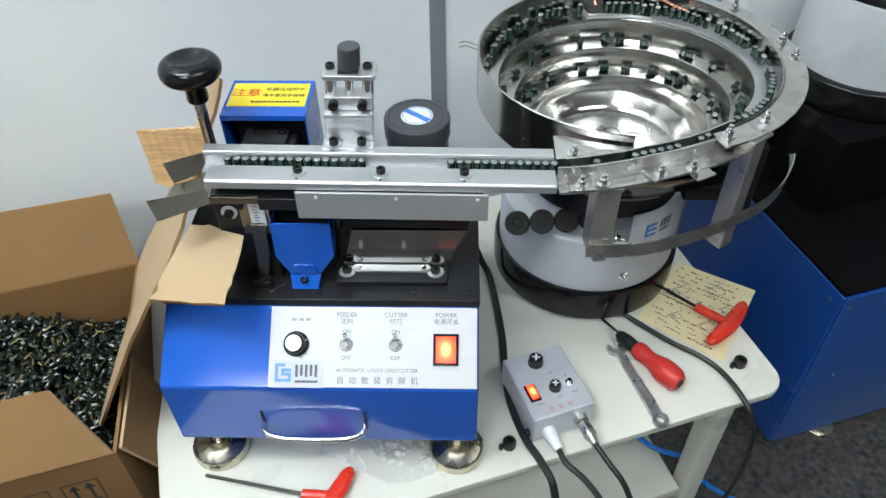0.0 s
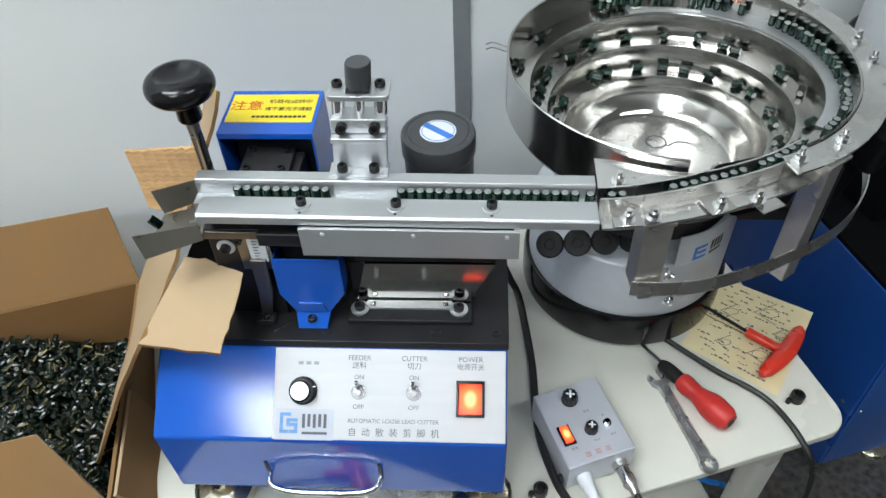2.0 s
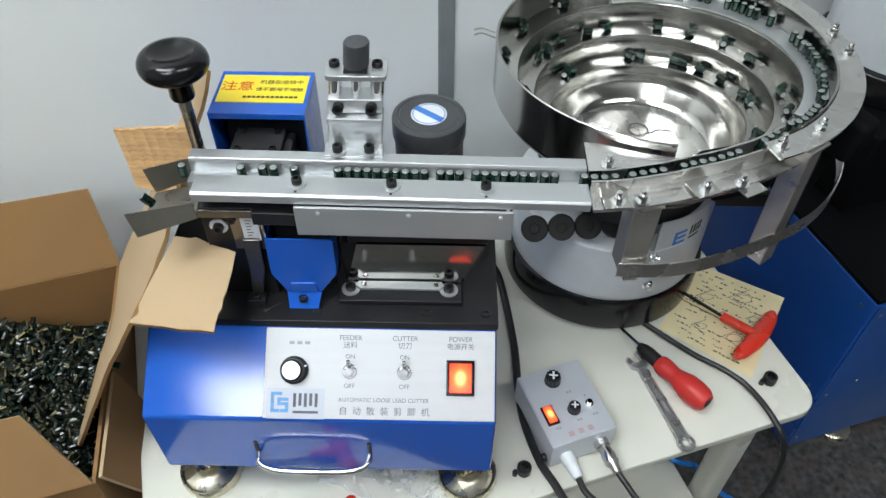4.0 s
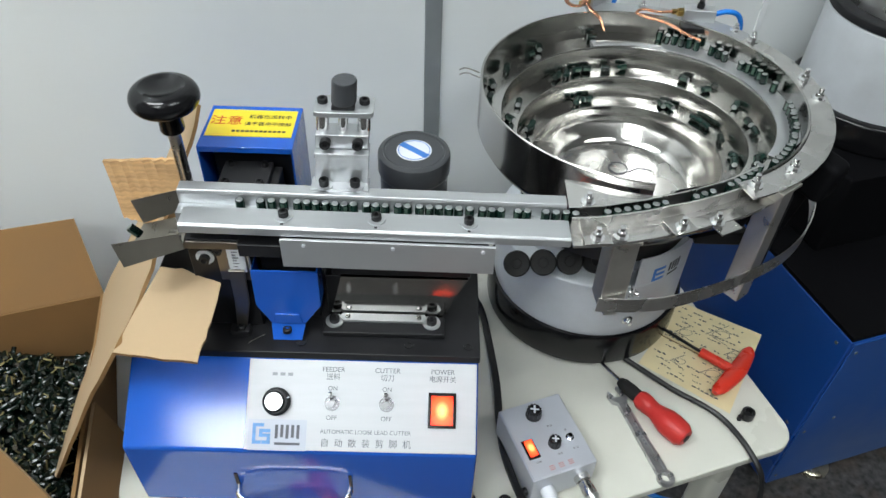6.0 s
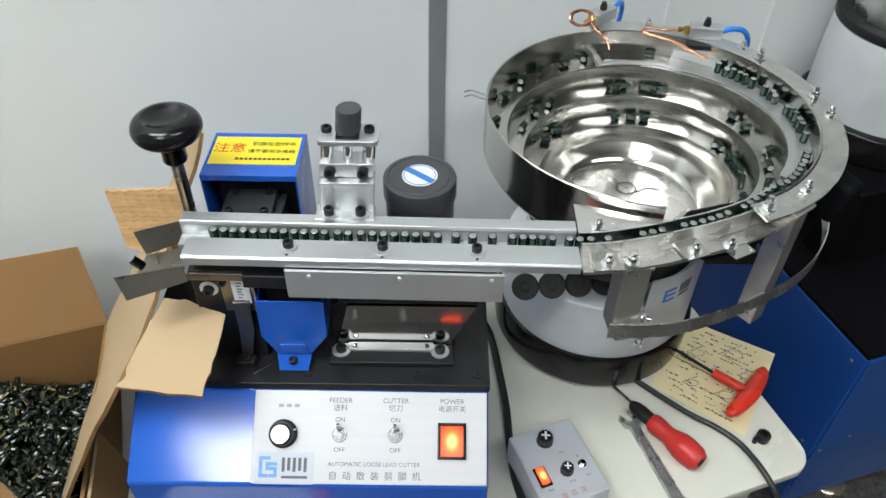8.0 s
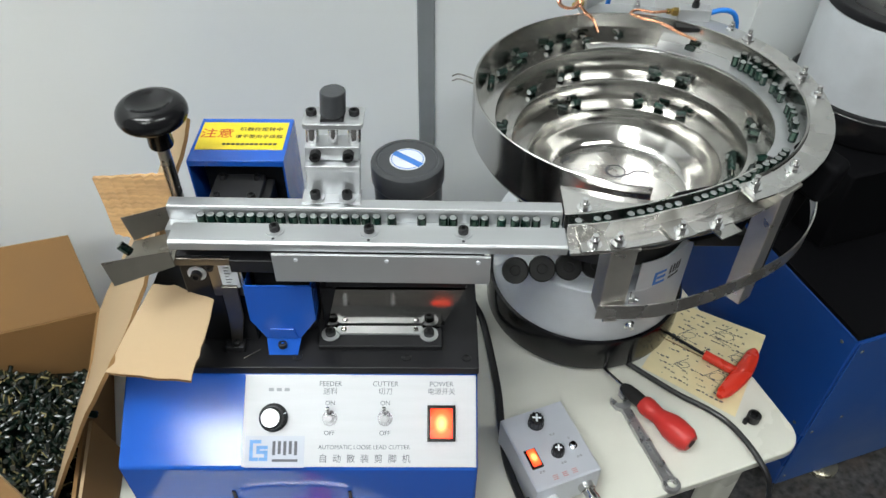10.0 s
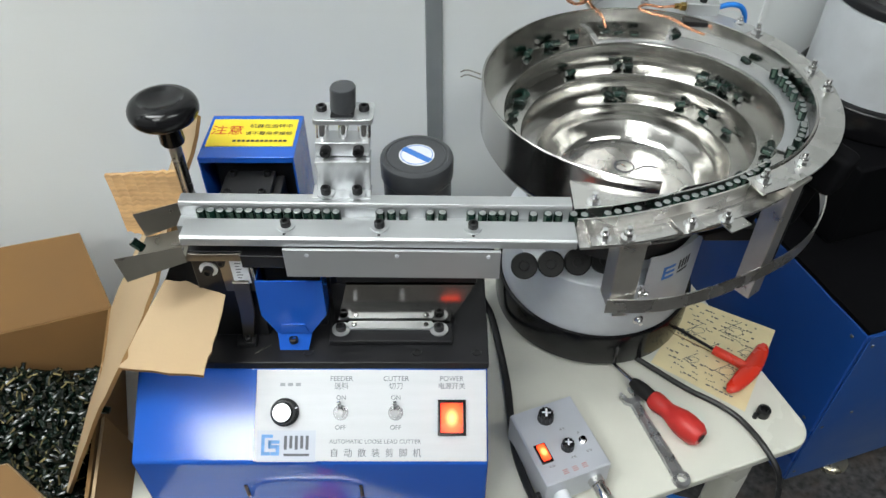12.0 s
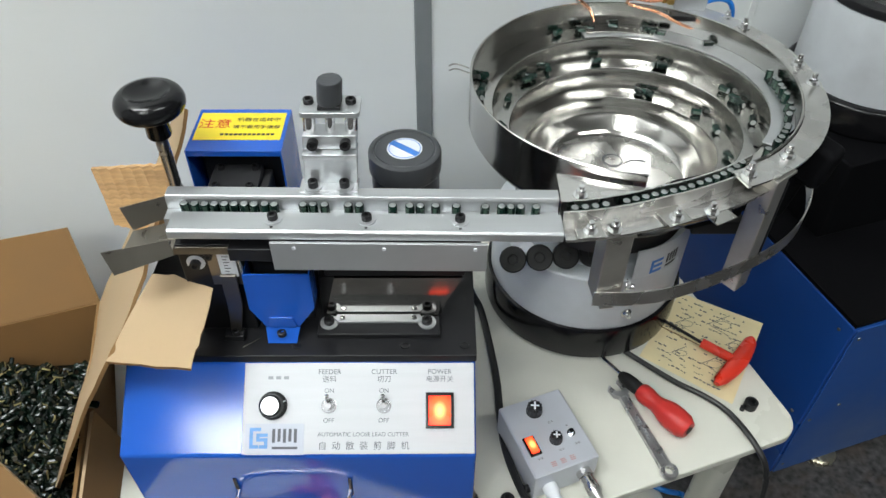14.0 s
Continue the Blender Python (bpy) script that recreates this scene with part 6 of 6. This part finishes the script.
plastic_bag()


def loose_lead():
    bm = B()
    sweep(bm, [Vector((-0.160, 0.596, 0.9102)), Vector((-0.147, 0.606, 0.9104))], 0.0004, 6)
    tagged(part("lead_offcut", bm, M_LEAD), "cut wire lead lying on the black plate", "wire")


loose_lead()


# ---- what moves ----
def rail_time_table():
    """For each noted time: how many have left the rail, and where the next ones stand along it."""
    def run(a, b, n):
        return [a + (b - a) * k / max(1, n - 1) for k in range(n)]
    tab = [
        (0.0, 0, 364, 0.000522, run(412, 648, 16) + run(805, 985, 13)),
        (1.5, 4, 305, 0.000454, [350] + run(397, 563, 11) + run(712, 776, 5) + run(795, 1012, 14)),
        (2.5, 6, 330, 0.000460, run(385, 548, 10) + run(668, 1020, 22)),
        (5.0, 12, 319, 0.000463, [370, 421, 440, 490] + run(538, 688, 10) + [724, 740, 757] + run(793, 893, 7) + run(917, 1005, 6)),
        (6.5, 15, 318, 0.000466, [405, 437, 457, 480] + run(508, 690, 12) + run(714, 803, 6) + [828, 845, 860, 897, 912] + run(942, 995, 4)),
        (7.5, 15, 331, 0.000463, [340, 357, 375] + run(418, 623, 13) + run(652, 813, 10) + [856, 873, 925, 945, 962, 980, 997, 1014]),
        (8.5, 19, 314, 0.000465, run(335, 570, 14) + run(598, 760, 9) + [803, 820, 870, 890, 905, 922, 940, 957, 975, 995]),
        (11.0, 24, 306, 0.000466, run(338, 640, 19) + [715, 745, 760, 812, 830, 868, 897, 915, 933, 960, 985]),
        (12.5, 28, 306, 0.000466, run(322, 560, 15) + [637, 652, 676, 720, 744, 800, 816, 832, 848, 868, 905, 922, 940, 957, 978]),
        (14.0, 33, 297, 0.000470, run(335, 490, 10) + [540, 557, 577, 618, 637, 695, 725, 743, 770, 806, 856, 885, 901, 918, 945]),
    ]
    return [(t, gone, [-0.208 + (p - left) * k + 0.208 for p in row]) for t, gone, left, k, row in tab]


def feed_path():
    """The way from the outer turn of the bowl down to the rail's end, as points with their run length from the rail's left end."""
    zb = 1.0366
    pts = [Vector((-0.208 + 0.3245 * k / 12, 0.6343, zb + 0.0005 - TILT_Z * 0.3245 * k / 12)) for k in range(13)]
    out = smooth_path([(0.1185, 0.6345, 1.0316), (0.133, 0.6355, 1.0312), (0.149, 0.638, 1.0312), (0.166, 0.642, 1.0312), (0.185, 0.647, 1.0312), (0.205, 0.654, 1.0312), (0.229, 0.662, 1.0312), (0.265, 0.680, 1.0318), (0.300, 0.709, 1.0322)], 4)
    pts += out
    for k in range(1, 85):
        a = -52 + 3.2 * k
        r, z = spiral((a - A_OUT) / 360)
        pts.append(Vector((BC.x + 0.1540 * math.cos(radians(a)), BC.y + 0.1540 * math.sin(radians(a)), z + 0.0026)))
    runs = [0.0]
    for p, q in zip(pts, pts[1:]):
        runs.append(runs[-1] + (q - p).length)
    return pts, runs


def on_path(pts, runs, s):
    if s <= 0:
        return pts[0] + Vector((s, 0, 0)), Vector((1, 0, 0))
    for i in range(len(runs) - 1):
        if runs[i + 1] >= s:
            u = (s - runs[i]) / max(1e-9, runs[i + 1] - runs[i])
            return pts[i].lerp(pts[i + 1], u), (pts[i + 1] - pts[i]).normalized()
    return pts[-1].copy(), (pts[-1] - pts[-2]).normalized()


def motions():
    rng = random.Random(21)
    tab = rail_time_table()
    pts, runs = feed_path()
    times = [0.5 * k for k in range(29)]
    total = 92
    queue = [0.0]
    for i in range(total):
        queue.append(queue[-1] + 0.0089 + (rng.uniform(0.008, 0.030) if rng.random() < 0.27 else 0.0))
    upright = [CAP_UP] + [copy_thing(CAP_UP, pose(0, 0, 0)) for k in range(total - 1)]
    for i in range(total):
        places = []
        for t, gone, row in tab:
            k = i - gone
            if k < 0:
                places.append((t, -0.05 + 0.0))
            elif k < len(row):
                places.append((t, row[k]))
            else:
                places.append((t, max(row[-1], 0.322) + 0.006 + queue[i] - queue[gone + len(row) - 1]))
        for a in range(len(places) - 2, -1, -1):
            places[a] = (places[a][0], max(places[a][1], places[a + 1][1] + 0.001 * (places[a + 1][1] > -0.04)))
        spin, lx = rng.uniform(-50, 50), rng.uniform(-5, 5)
        rows, gone_at = [], None
        for t in times:
            for (ta, sa), (tb, sb) in zip(places, places[1:]):
                if ta <= t <= tb:
                    s = sa + (sb - sa) * (t - ta) / (tb - ta)
                    break
            if s <= -0.004:                      # past the end: down the outlet guide into the box
                gone_at = t if gone_at is None else gone_at
                steps = ((-0.238, 0.620, 1.018, -40), (-0.330, 0.610, 0.80, -80), (-0.400, 0.600, 0.668, -95))
                x, y, z, tip = steps[min(2, int(round((t - gone_at) / 0.5)))]
                if t == 0.0:
                    x, y, z, tip = steps[2]
                rows.append((t, pose(x, y, z, 0, tip, 0)))
            else:
                p, d = on_path(pts, runs, s)
                wild = max(0.0, min(1.0, (s - 0.56) / 0.06))
                wob = 6 * math.sin(t * 2.3 + i)
                rows.append((t, pose(p.x, p.y, p.z, lx * (0.4 + 3 * wild) + wob * wild, 0, spin)))
        walk(upright[i], rows)
    # those still climbing the inner turns, lying on the ledges
    lying = [CAP_LEADS] + [copy_thing(CAP_LEADS, pose(0, 0, 0)) for k in range(55)]
    for i in range(56):
        u0 = 0.62 + 2.25 * ((i + rng.uniform(-0.45, 0.45)) / 56)
        speed = rng.uniform(0.020, 0.034)
        axis, flip, off = rng.gauss(0, 28), rng.choice((0, 180)), rng.uniform(0.0055, 0.0105)
        rows = []
        for t in times[::2]:
            r, z = spiral(u0)
            u = u0 - speed * t / (2 * math.pi * r)
            r, z = spiral(u)
            a = A_OUT + 360 * u
            q = r - off if u > 1 else 0.1619 - off
            wob = 4 * math.sin(t * 1.9 + i * 1.7)
            m = pose(BC.x + q * math.cos(radians(a)), BC.y + q * math.sin(radians(a)), z + CAP_R + 0.0006 - 0.0015 * off / 0.0225, 0, 0, a + 90 + axis + wob + flip) @ pose(0, 0, 0, 0, 90, 0) @ Matrix.Translation((0, 0, -CAP_H / 2))
            rows.append((t, m))
        walk(lying[i], rows)


motions()
